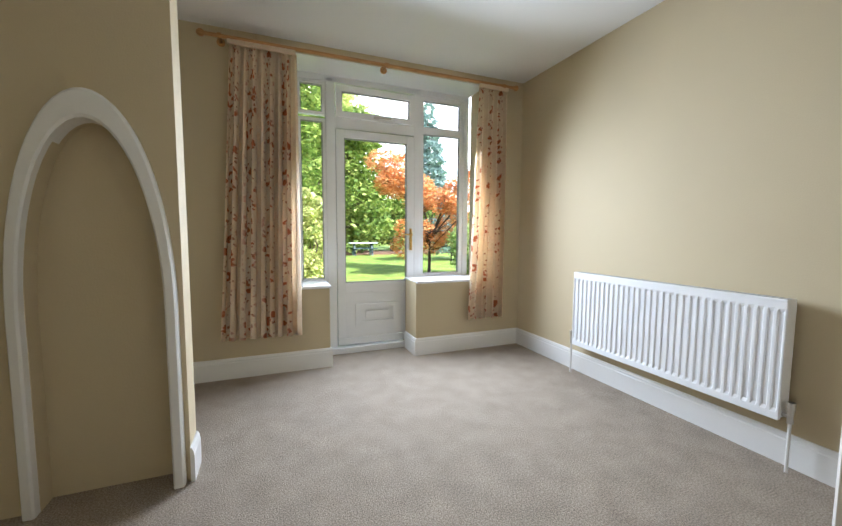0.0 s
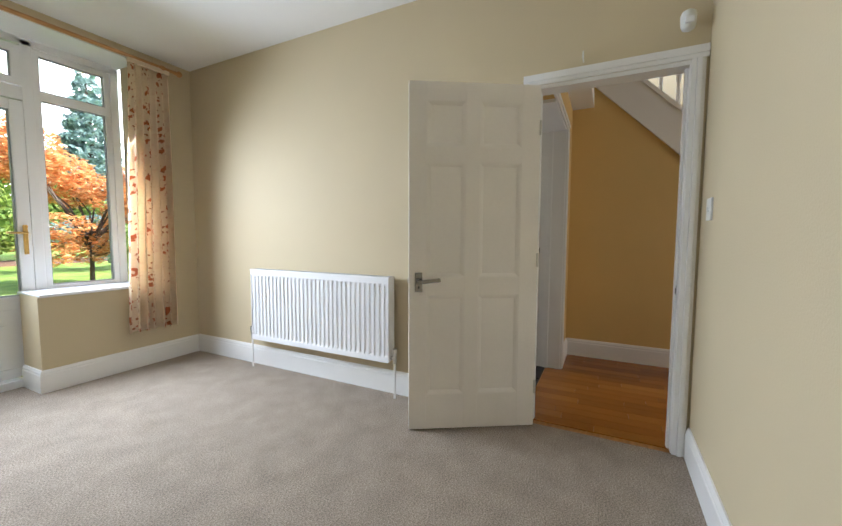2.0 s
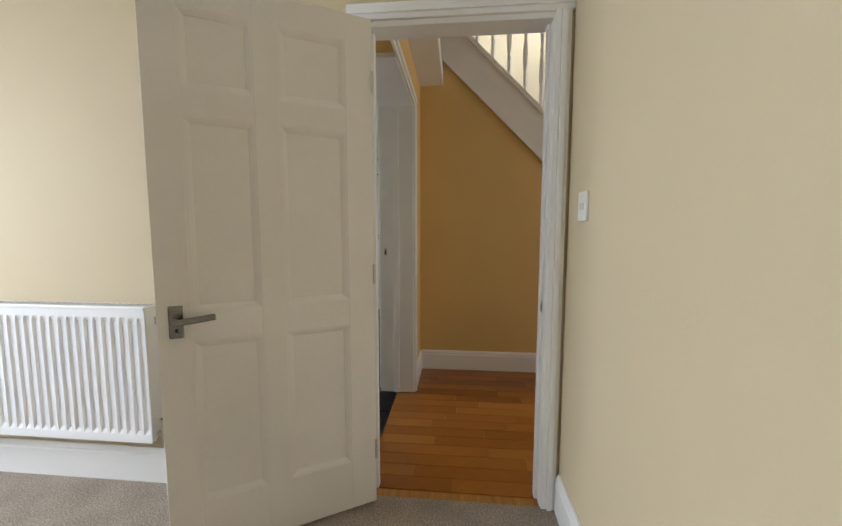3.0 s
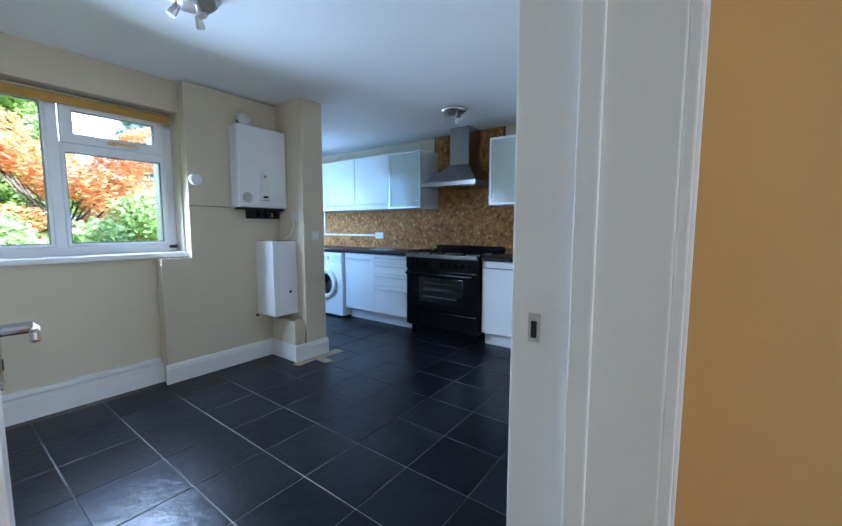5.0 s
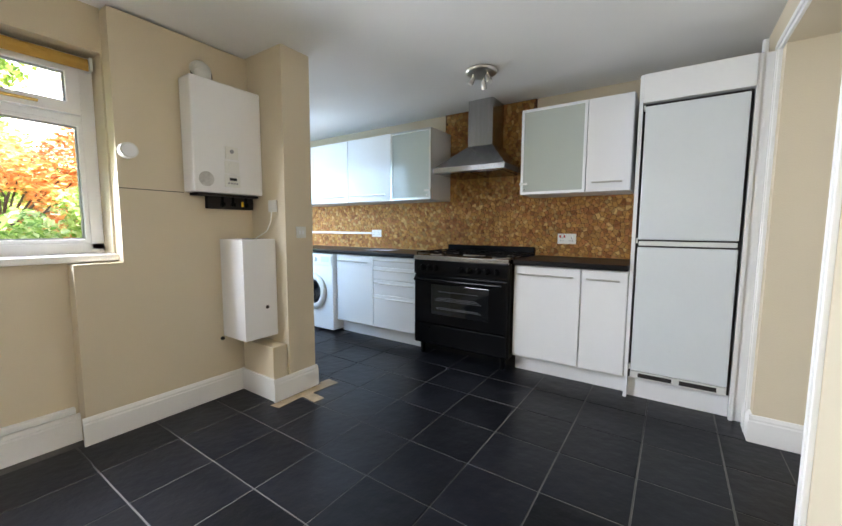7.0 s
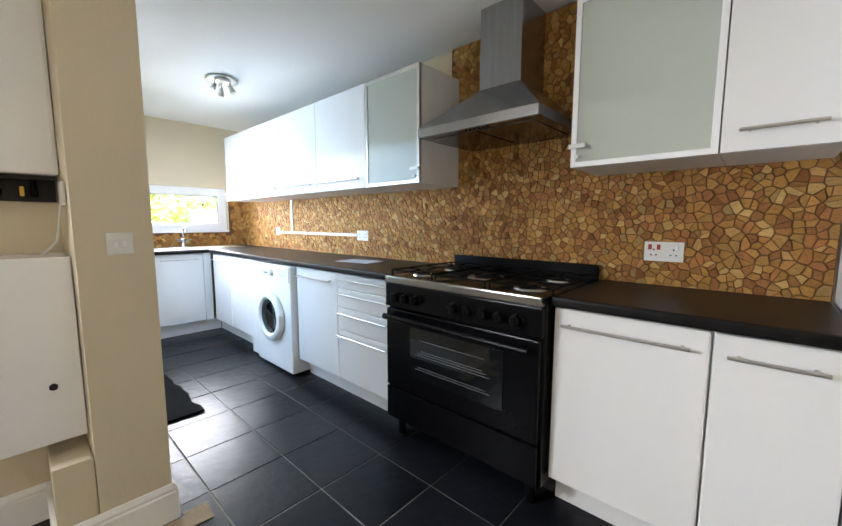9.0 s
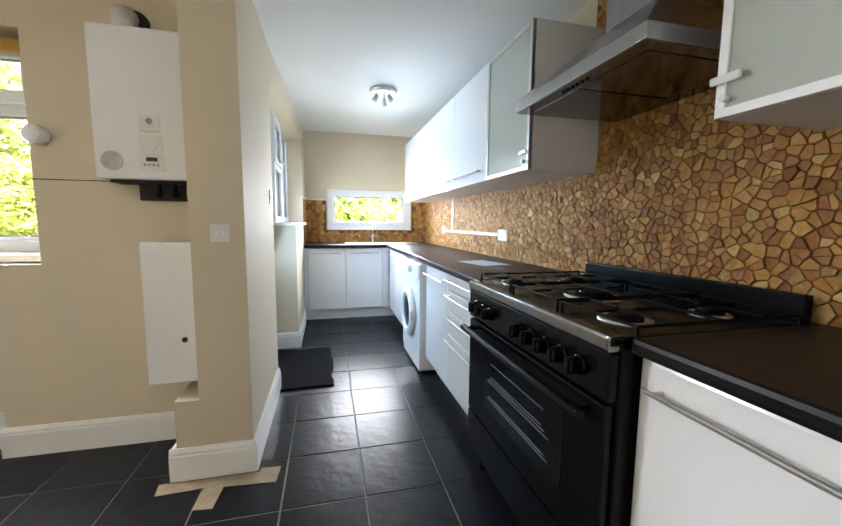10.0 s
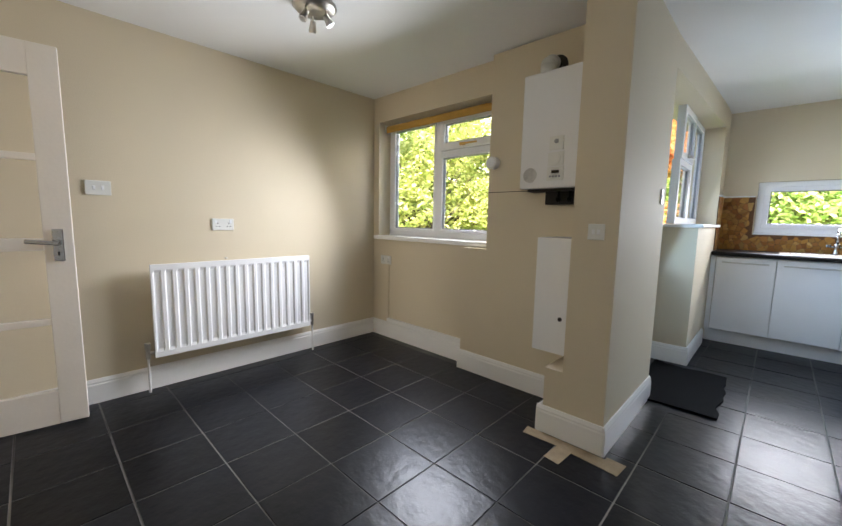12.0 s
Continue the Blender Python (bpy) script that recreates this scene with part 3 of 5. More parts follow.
# ---------- windows ----------
def casement(parent, plane, out, u0, u1, z0, z1, bar=0.05, deep=0.06, name="window_frame", glass=None, axis="y"):
    """A four-sided frame with a pane of glass in it."""
    a, b = sorted((plane, plane + deep * out))
    bm = ring(bmesh.new(), axis, a, b, u0, u1, z0, z1, bar, 0.005)
    ob = part(name, bm, UPVC, parent)
    m = (a + b) / 2
    g = (u0 + bar, u1 - bar, m - 0.004, m + 0.004, z0 + bar, z1 - bar) if axis == "y" else (m - 0.004, m + 0.004, u0 + bar, u1 - bar, z0 + bar, z1 - bar)
    pane = part("pane", bx(*g), glass or GLASS, ob)
    pane.visible_shadow = False
    gb = ring(bmesh.new(), axis, m - 0.012, m + 0.012, u0 + bar, u1 - bar, z0 + bar, z1 - bar, 0.007)
    part("gasket", gb, GREYP, ob)
    return ob


def window_stay(parent, x, y, z, width=0.13, material=NICKEL):
    bm = bx(x - 0.025, x + 0.025, y - 0.022, y, z - 0.012, z + 0.012, bevel=0.004)
    box(bm, x, x + width, y - 0.034, y - 0.02, z - 0.009, z + 0.005, 0.004)
    return part("window_handle", bm, material, parent, "metal casement handle")


# garden door with side lights, set back in the wall
W1 = thing("window_1", (-1.3, 5.0, 0), "white plastic garden door with side lights", "window", kind="structure")
W1.matrix_basis = Matrix()
Y = 5.06
bm = bmesh.new()
for a, b in ((-2.22, -2.17), (-1.92, -1.835), (-1.05, -0.985), (-0.49, -0.43)):
    box(bm, a, b, Y - 0.02, Y + 0.06, 0.66 if a < -2 or a > -0.9 else 0.0, 2.58, 0.006)
box(bm, -2.22, -0.43, Y - 0.02, Y + 0.06, 2.54, 2.60, 0.006)
box(bm, -1.835, -1.05, Y - 0.02, Y + 0.06, 2.135, 2.25, 0.006)
part("outer_frame", bm, UPVC, W1)
casement(W1, Y - 0.01, 1, -2.17, -1.92, 0.70, 2.21, 0.028)
casement(W1, Y - 0.01, 1, -2.17, -1.92, 2.24, 2.54, 0.028)
casement(W1, Y - 0.01, 1, -0.985, -0.49, 0.70, 2.21, 0.040)
casement(W1, Y - 0.01, 1, -0.985, -0.49, 2.20, 2.54, 0.040)
fan = casement(W1, Y - 0.045, 1, -1.83, -1.055, 2.23, 2.52, 0.055, name="fanlight")
window_stay(fan, -1.45, Y - 0.045, 2.258, 0.14)
D3 = part("garden_door", bx(-1.83, -1.055, Y - 0.03, Y + 0.03, 0.07, 0.14, bevel=0.006), UPVC, W1, "white plastic door with one tall pane")
bm = bx(-1.83, -1.755, Y - 0.03, Y + 0.03, 0.14, 2.125, bevel=0.006)
box(bm, -1.13, -1.055, Y - 0.03, Y + 0.03, 0.14, 2.125, 0.006)
box(bm, -1.755, -1.13, Y - 0.03, Y + 0.03, 2.05, 2.125, 0.006)
box(bm, -1.755, -1.13, Y - 0.03, Y + 0.03, 0.58, 0.68, 0.006)
part("door_stiles", bm, UPVC, D3)
part("door_panel", bx(-1.755, -1.13, Y - 0.015, Y + 0.015, 0.14, 0.58), UPVC, D3)
bm = bx(-1.56, -1.325, Y - 0.030, Y - 0.012, 0.325, 0.395, bevel=0.004)
for a, b, c, e in ((-1.66, -1.615, 0.25, 0.47), (-1.27, -1.225, 0.25, 0.47), (-1.615, -1.27, 0.25, 0.295), (-1.615, -1.27, 0.425, 0.47)):
    box(bm, a, b, Y - 0.034, Y - 0.012, c, e)
part("panel_moulding", bm, UPVC, D3)
pane = part("pane", bx(-1.755, -1.13, Y - 0.004, Y + 0.004, 0.68, 2.05), GLASS, D3)
pane.visible_shadow = False
gb = ring(bmesh.new(), "y", Y - 0.014, Y + 0.014, -1.755, -1.13, 0.68, 2.05, 0.008)
part("gasket", gb, GREYP, D3)
bm = bx(-1.105, -1.078, Y - 0.04, Y - 0.03, 0.99, 1.21, bevel=0.004)
rod(bm, (-1.092, Y - 0.03, 1.15), (-1.092, Y - 0.075, 1.15), 0.009)
rod(bm, (-1.088, Y - 0.075, 1.15), (-1.205, Y - 0.075, 1.152), 0.008)
part("door_handle", bm, BRASS, D3, "brass lever handle")
part("threshold", bx(-1.955, -1.155, 4.98, 5.10, 0.0, 0.06, bevel=0.006), UPVC, W1, "white door threshold")
for a, b in ((-2.22, -1.955), (-1.155, -0.43)):
    part("window_sill", bx(a - (0.02 if b < -1 else 0), b + (0.03 if b > -1 else 0.015), 4.665, 5.05, 0.69, 0.715, bevel=0.008), UPVC, W1, "white window sill")
part("reveal_head", bx(-2.22, -0.43, 4.702, 5.038, 2.592, 2.597), UPVC, W1)

# kitchen window
W2 = thing("window_2", (0, 0, 0), "white plastic kitchen window with a fanlight", "window", kind="structure")
Y = 4.84
bm = bmesh.new()
for q in ((0.36, 0.42, 1.02, 2.07), (1.63, 1.69, 1.02, 2.07), (0.97, 1.03, 1.04, 2.07), (0.36, 1.69, 1.0, 1.06), (0.36, 1.69, 2.02, 2.08), (1.03, 1.63, 1.715, 1.765)):
    box(bm, q[0], q[1], Y, Y + 0.06, q[2], q[3], 0.006)
part("outer_frame", bm, UPVC, W2)
casement(W2, Y - 0.004, 1, 0.42, 0.97, 1.06, 2.02, 0.018)
casement(W2, Y - 0.004, 1, 1.03, 1.63, 1.06, 1.72, 0.022)
fan = casement(W2, Y - 0.035, 1, 1.035, 1.625, 1.755, 2.03, 0.06, name="fanlight")
window_stay(fan, 1.30, Y - 0.035, 1.785, 0.15, BRASS)
part("window_sill", bx(0.33, 1.70, 4.655, 4.85, 0.965, 1.002, bevel=0.008), GLOSS, W2, "white painted sill")
BL = thing("roller_blind", (1.02, 4.78, 2.0), "rolled-up mustard roller blind", "blind")
BL.matrix_basis = Matrix()
part("blind_roll", rd((0.40, 4.785, 2.025), (1.655, 4.785, 2.025), 0.03, seg=20), BLIND, BL, smooth=False)
part("blind_hem", bx(0.40, 1.655, 4.757, 4.762, 1.985, 2.03, bevel=0.002), BLIND, BL)
for x in (0.385, 1.66):
    part("bracket", bx(x, x + 0.012, 4.75, 4.82, 1.99, 2.06, bevel=0.003), PLASTIC, BL)

# sink window
W3 = thing("window_3", (0, 0, 0), "low wide white window over the sink", "window", kind="structure")
casement(W3, 7.46, 1, 3.04, 4.14, 1.09, 1.60, 0.055)
casement(W3, 7.445, 1, 3.09, 4.09, 1.14, 1.55, 0.045, name="sash")
part("reveal_sill", bx(3.04, 4.14, 7.40, 7.50, 1.075, 1.098, bevel=0.006), UPVC, W3)

# back door and side window in one recess
W4 = thing("window_4", (0, 0, 0), "white side window in a deep reveal", "window", kind="structure")
casement(W4, 2.60, -1, 6.0, 6.52, 1.17, 1.70, 0.05, axis="x")
casement(W4, 2.61, -1, 6.0, 6.52, 1.70, 2.12, 0.055, name="fanlight", axis="x")
casement(W4, 2.60, -1, 6.52, 7.08, 1.17, 2.12, 0.05, axis="x")
part("window_sill", bx(2.52, 2.80, 5.985, 7.12, 1.14, 1.168, bevel=0.008), GLOSS, W4, "white painted sill")
part("window_handle", box(bx(2.61, 2.632, 6.22, 6.27, 1.725, 1.749, bevel=0.004), 2.63, 2.644, 6.24, 6.38, 1.728, 1.742, 0.004), NICKEL, W4, "metal casement handle")
DB = thing("door_4", (0, 0, 0), "white plastic back door with a pane", "door", kind="structure")
casement(DB, 2.50, -1, 5.12, 6.0, 0.75, 2.12, 0.085, name="door_frame", glass=FROST, axis="x")
part("door_panel", bx(2.445, 2.495, 5.12, 6.0, 0.0, 0.75, bevel=0.006), UPVC, DB)


# ---------- doors ----------
def lever(parent, x, y, z, way, side, plate=(0.042, 0.16), material=CHROME):
    """A lever handle on a backplate; way is the lever's direction along x, side the face it stands on."""
    f = lambda d: sorted((y, y + d * side))
    bm = bx(x - plate[0] / 2, x + plate[0] / 2, *f(0.008), z - plate[1] * 0.6, z + plate[1] * 0.4, bevel=0.003)
    ob = part("door_handle", bm, material, parent, "chrome lever handle on a backplate")
    bm = rd((x, y, z), (x, y + 0.05 * side, z), 0.011)
    m = Matrix.Translation((x + way * 0.055, y + 0.052 * side, z)) @ pose(0, 0, 0, 0, -6 * way, 0)
    box(bm, -0.065, 0.065, -0.007, 0.007, -0.011, 0.011, 0.005, m)
    part("lever", bm, material, ob)
    part("keyhole", bx(x - 0.004, x + 0.004, *f(0.0095), z - plate[1] * 0.42, z - plate[1] * 0.30, bevel=0.001), DARK, ob)
    return ob


# six-panel door, hinged at the doorway and standing open into the living room
ang = math.degrees(math.atan2(2.125 - 1.49, -0.395 + 0.012))
D1 = thing("door_1", pose(-0.012, 1.49, 0, 0, 0, ang), "off-white six-panel door standing open", "door", kind="structure")
WD, HD, TD = 0.745, 1.985, 0.036
cols = ((0.105, 0.345), (0.425, 0.645))
rows = ((0.215, 0.80), (0.90, 1.55), (1.635, 1.885))
for a, b in ((0, cols[0][0]), (cols[0][1], cols[1][0]), (cols[1][1], WD)):
    part("stile", bx(a, b, 0, TD, 0.01, HD, bevel=0.002), DOORW, D1)
for c in cols:
    zs = [0.01, rows[0][0], rows[0][1], rows[1][0], rows[1][1], rows[2][0], rows[2][1], HD]
    for a, b in zip(zs[::2], zs[1::2]):
        part("rail", bx(c[0], c[1], 0.0005, TD - 0.0005, a, b), DOORW, D1)
    for a, b in rows:
        bm = bx(c[0], c[1], TD / 2 - 0.006, TD / 2 + 0.006, a, b)
        for s in (-1, 1):
            rings = []
            for k, d in ((0.0, TD / 2 - 0.001), (0.008, TD / 2 - 0.003), (0.020, TD / 2 - 0.009), (0.026, 0.004)):
                rings.append([bm.verts.new((u, TD / 2 + s * d, z)) for u, z in ((c[0] + k, a + k), (c[1] - k, a + k), (c[1] - k, b - k), (c[0] + k, b - k))])
            for lo, hi in zip(rings, rings[1:]):
                for i in range(4):
                    quad = (lo[i], lo[(i + 1) % 4], hi[(i + 1) % 4], hi[i])
                    bm.faces.new(quad if s < 0 else quad[::-1])
        part("panel", bm, DOORW, D1)
lever(D1, WD - 0.055, TD, 0.885, -1, 1, (0.042, 0.11), DIMMED)
lever(D1, WD - 0.055, 0.0, 0.885, -1, -1, (0.042, 0.11))
for z in (0.25, 1.0, 1.75):
    part("hinge", rd((0.0, TD + 0.004, z - 0.04), (0.0, TD + 0.004, z + 0.04), 0.006), NICKEL, D1)
part("latch", bx(WD, WD + 0.008, 0.012, 0.024, 0.87, 0.895, bevel=0.002), NICKEL, D1)

# glazed kitchen door, open against the west side
ang = math.degrees(math.atan2(2.45 - 1.715, 0.455 - 0.365))
D2 = thing("door_2", pose(0.365, 1.715, 0, 0, 0, ang), "white glazed door with wide panes, standing open", "door", kind="structure")
WD, HD = 0.756, 2.0
for a, b in ((0, 0.10), (WD - 0.115, WD)):
    part("stile", bx(a, b, -TD, 0, 0.01, HD, bevel=0.003), DOORW, D2)
zs = [0.01, 0.20, 0.565, 0.60, 0.965, 1.03, 1.425, 1.46, 1.84, HD]
for a, b in zip(zs[::2], zs[1::2]):
    part("rail", bx(0.10, WD - 0.115, -TD + 0.001, -0.001, a, b, bevel=0.003), DOORW, D2)
for a, b in zip(zs[1::2], zs[2::2]):
    p = part("pane", bx(0.10, WD - 0.115, -TD / 2 - 0.003, -TD / 2 + 0.003, a, b), GLASS, D2, "clear door pane")
lever(D2, WD - 0.06, 0.0, 1.01, -1, 1, (0.045, 0.17))
lever(D2, WD - 0.06, -TD, 1.01, -1, -1, (0.045, 0.17))


# ---------- radiators ----------
def radiator(m, length, z0, z1, ribs, label, deep=0.06, double=True):
    """Built along x, its front to -y, its back towards the wall at y = 0.10."""
    r = thing("radiator", m, label, "radiator")
    h = z1 - z0
    bm = bmesh.new()
    step = length / ribs
    xs, ds = [], []
    for i in range(ribs):
        for f, d in ((0.0, 0.0), (0.14, 0.0), (0.28, 0.008), (0.72, 0.008), (0.86, 0.0)):
            xs.append(i * step + f * step)
            ds.append(d)
    xs.append(length)
    ds.append(0.0)
    zz = [(z0, 0.3), (z0 + 0.035, 0.3), (z0 + 0.055, 1.0), (z1 - 0.055, 1.0), (z1 - 0.035, 0.3), (z1, 0.3)]
    grid = [[bm.verts.new((x, -0.011 + d * (k if k > 0.5 else 0.0), z)) for x, d in zip(xs, ds)] for z, k in zz]
    for a, b in zip(grid, grid[1:]):
        for i in range(len(xs) - 1):
            bm.faces.new((a[i], a[i + 1], b[i + 1], b[i]))
    part("front_panel", bm, RADW, r)
    part("panel_body", bx(0, length, 0.001, 0.016, z0, z1, bevel=0.004), RADW, r)
    if double:
        part("back_panel", bx(0.01, length - 0.01, deep, deep + 0.014, z0, z1, bevel=0.004), RADW, r)
        part("top_grille", bx(-0.003, length + 0.003, -0.013, deep + 0.016, z1 - 0.004, z1 + 0.010, bevel=0.004), RADW, r)
        bm = bmesh.new()
        for i in range(int(length / 0.03)):
            box(bm, 0.02 + i * 0.03, 0.035 + i * 0.03, 0.006, deep - 0.004, z1 + 0.010, z1 + 0.0112)
        part("grille_slots", bm, GREYP, r)
        for a in (-0.004, length - 0.006):
            part("side_cover", bx(a, a + 0.010, -0.010, deep + 0.014, z0 + 0.012, z1 - 0.002, bevel=0.004), RADW, r)
    for x, s in ((0.0, -1), (length, 1)):
        part("bracket", bx(x - s * 0.2, x - s * 0.17, 0.016, 0.098, z0 + 0.06, z1 - 0.06), RADW, r)
        bm = rd((x, 0.02, z0 + 0.03), (x + s * 0.035, 0.02, z0 + 0.03), 0.011)
        rod(bm, (x + s * 0.035, 0.02, z0 - 0.005), (x + s * 0.035, 0.02, z0 + 0.06), 0.013)
        rod(bm, (x + s * 0.035, 0.02, z0 + 0.06), (x + s * 0.035, 0.02, z0 + 0.10), 0.017)
        v = part("valve", bm, NICKEL, r, "metal radiator valve")
        part("pipe", rd((x + s * 0.035, 0.02, 0.002), (x + s * 0.035, 0.02, z0), 0.0075), GLOSS, v, "white painted pipe")
    part("air_vent", rd((length * 0.42, 0.03, z1 + 0.009), (length * 0.42, 0.03, z1 + 0.019), 0.009), NICKEL, r)
    return r


radiator(pose(-0.105, 2.44, 0, 0, 0, 90) @ pose(0, 0, 0, 0, 0, 180) @ pose(-1.36, 0, 0), 1.36, 0.255, 0.845, 33, "white panel radiator on the cream wall", 0.055)
radiator(pose(0.375, 2.81, 0, 0, 0, 90), 1.11, 0.235, 0.845, 17, "white single-panel radiator on the kitchen wall", double=False)

# ---------- curtains ----------
CP = thing("curtain_pole", (0, 0, 0), "varnished wooden curtain pole with ball ends", "curtain pole")
PY, PZ = 4.60, 2.575
part("pole", rd((-2.80, PY, PZ), (-0.20, PY, PZ), 0.014, seg=14), PINE, CP)
for x, s in ((-2.80, -1), (-0.20, 1)):
    part("finial", lathe([(0.014, 0), (0.018, 0.006), (0.012, 0.012), (0.026, 0.03), (0.028, 0.045), (0.016, 0.062), (0.004, 0.068)], Matrix.Translation((x, PY, PZ)) @ pose(0, 0, 0, 0, 90 * s, 0), 16), PINE, CP, smooth=True)
for x in (-2.72, -1.47, -0.30):
    bm = rd((x, PY, PZ), (x, 4.70, PZ - 0.005), 0.011)
    rod(bm, (x, 4.69, PZ - 0.005), (x, 4.70, PZ - 0.005), 0.03)
    rod(bm, (x - 0.012, PY, PZ), (x + 0.012, PY, PZ), 0.021)
    part("bracket", bm, PINE, CP)


def curtain(name, a0, a1, b0, b1, ztop, zbot, folds, seed, label):
    """A gathered cloth from a0..a1 at the top to b0..b1 at the hem, with folds that wander."""
    rnd = random.Random(seed)
    t = thing(name, (0, 0, 0), label, "curtain")
    n, rows = folds * 14, 26
    ph = [rnd.uniform(-0.6, 0.6) for _ in range(folds + 1)]
    am = [rnd.uniform(0.6, 1.25) for _ in range(folds + 1)]
    bm = bmesh.new()
    uvl = bm.loops.layers.uv.new("UVMap")
    grid, flat = [], {}
    for r in range(rows + 1):
        f = r / rows
        row = []
        for i in range(n + 1):
            s = i / n
            k = s * folds
            j = min(int(k), folds - 1)
            w = am[j] + (am[j + 1] - am[j]) * (k - j)
            p = ph[j] + (ph[j + 1] - ph[j]) * (k - j)
            amp = (0.018 + 0.024 * min(1, f * 3)) * w
            ang = 2 * math.pi * k + p * f * 2.0
            x = a0 + (a1 - a0) * s + ((b0 - a0) + (b1 - a1 - b0 + a0) * s) * f + 0.012 * math.sin(ang * 2 + 1) * f
            y = PY + 0.028 + amp * math.sin(ang) - 0.03 * f
            v = bm.verts.new((x, y, ztop + (zbot - ztop) * f - 0.012 * math.sin(ang + 0.7) * f))
            flat[v] = (s * folds * 0.155, f * (ztop - zbot))
            row.append(v)
        grid.append(row)
    for a, b in zip(grid, grid[1:]):
        for i in range(n):
            fc = bm.faces.new((a[i], b[i], b[i + 1], a[i + 1]))
            for lp in fc.loops:
                lp[uvl].uv = flat[lp.vert]
    ob = part("cloth", bm, CURTAIN, t, smooth=True)
    so = ob.modifiers.new("thickness", "SOLIDIFY")
    so.thickness = 0.003
    bm = bmesh.new()
    for i in range(folds):
        x = a0 + (a1 - a0) * (i + 0.3) / folds
        box(bm, x - 0.03, x + 0.03, PY - 0.008, PY + 0.016, ztop - 0.01, ztop + 0.045, 0.006)
    part("header_tape", bm, CURTAIN, t)
    return t


curtain("curtain", -2.66, -2.19, -2.78, -2.20, 2.54, 0.335, 8, 4, "floral curtain, rust flowers on cream, drawn back")
curtain("curtain", -0.55, -0.24, -0.64, -0.26, 2.54, 0.33, 6, 9, "narrow floral curtain gathered beside the window")

# ---------- kitchen units ----------
FX = 3.765                    # unit fronts
UX, UZ0, UZ1 = 3.97, 1.43, 2.105


def bar_handle(parent, y0, y1, x, z, vertical=False):
    bm = rd((x - 0.03, y0, z), (x - 0.03, y1, z), 0.006, seg=10)
    for y in (y0 + 0.025, y1 - 0.025):
        rod(bm, (x - 0.03, y, z), (x, y, z), 0.005, seg=8)
    return part("handle", bm, NICKEL, parent, "brushed metal bar handle")


def base_unit(y0, y1, label, doors=1, drawers=()):
    u = thing("base_unit", (0, 0, 0), label, "kitchen unit", "base units")
    part("carcass", bx(FX + 0.02, 4.355, y0 + 0.001, y1 - 0.001, 0.13, 0.868), CARC, u)
    if drawers:
        for a, b in drawers:
            f = part("drawer_front", bx(FX, FX + 0.019, y0 + 0.003, y1 - 0.003, a + 0.002, b - 0.002, bevel=0.007), UNIT, u)
            bar_handle(f, y0 + 0.03, y1 - 0.03, FX, b - 0.035)
    else:
        w = (y1 - y0) / doors
        for i in range(doors):
            f = part("unit_door", bx(FX, FX + 0.019, y0 + i * w + 0.003, y0 + (i + 1) * w - 0.003, 0.14, 0.862, bevel=0.008), UNIT, u)
            bar_handle(f, y0 + i * w + 0.05, y0 + (i + 1) * w - 0.04, FX, 0.80)
    return u


base_unit(2.625, 3.125, "white gloss base unit beside the range cooker")
base_unit(2.325, 2.625, "narrow white gloss base unit")
base_unit(4.05, 4.60, "white gloss drawer unit with four drawers", drawers=((0.14, 0.485), (0.485, 0.635), (0.635, 0.765), (0.765, 0.862)))
base_unit(4.60, 5.13, "white gloss base unit with one door")
base_unit(5.92, 6.42, "white gloss base unit by the corner")
base_unit(6.42, 6.88, "white gloss corner base unit")
solo("plinth", bx(3.86, 3.876, 1.70, 3.125, 0.0, 0.13), UNIT, "white plinth under the units", "plinth")
solo("plinth", bx(3.86, 3.876, 4.05, 5.13, 0.0, 0.13), UNIT, "white plinth under the units", "plinth")
solo("plinth", bx(3.86, 3.876, 5.92, 7.0, 0.0, 0.13), UNIT, "white plinth under the corner units", "plinth")
SU = thing("sink_unit", (0, 0, 0), "white gloss sink unit with two doors", "kitchen unit", "base units")
part("carcass", bx(2.81, 3.74, 6.96, 7.40, 0.13, 0.868), CARC, SU)
for a, b in ((2.81, 3.245), (3.245, 3.69)):
    f = part("unit_door", bx(a + 0.003, b - 0.003, 6.94, 6.959, 0.14, 0.862, bevel=0.004), UNIT, SU)
    bm = rd((a + 0.05, 6.91, 0.81), (b - 0.05, 6.91, 0.81), 0.006, seg=10)
    for x in (a + 0.075, b - 0.075):
        rod(bm, (x, 6.91, 0.81), (x, 6.94, 0.81), 0.005, seg=8)
    part("handle", bm, NICKEL, f, "brushed metal bar handle")
part("filler", bx(2.77, 2.808, 6.95, 6.965, 0.13, 0.868), UNIT, SU)
part("filler", bx(3.69, 3.764, 6.94, 6.96, 0.13, 0.868), UNIT, SU)
solo("plinth", bx(2.77, 3.86, 7.02, 7.036, 0.0, 0.13), UNIT, "white plinth under the sink unit", "plinth")

# worktop, in lengths
solo("worktop", bx(FX - 0.03, 4.352, 2.325, 3.128, 0.87, 0.91, bevel=0.012), TOP, "black speckled laminate worktop beside the cooker", "worktop")
solo("worktop", bx(FX - 0.03, 4.352, 4.045, 6.905, 0.87, 0.91, bevel=0.012), TOP, "long black speckled laminate worktop", "worktop")
solo("worktop", bx(2.77, 4.352, 6.907, 7.40, 0.87, 0.91, bevel=0.012), TOP, "black laminate worktop under the window", "worktop")


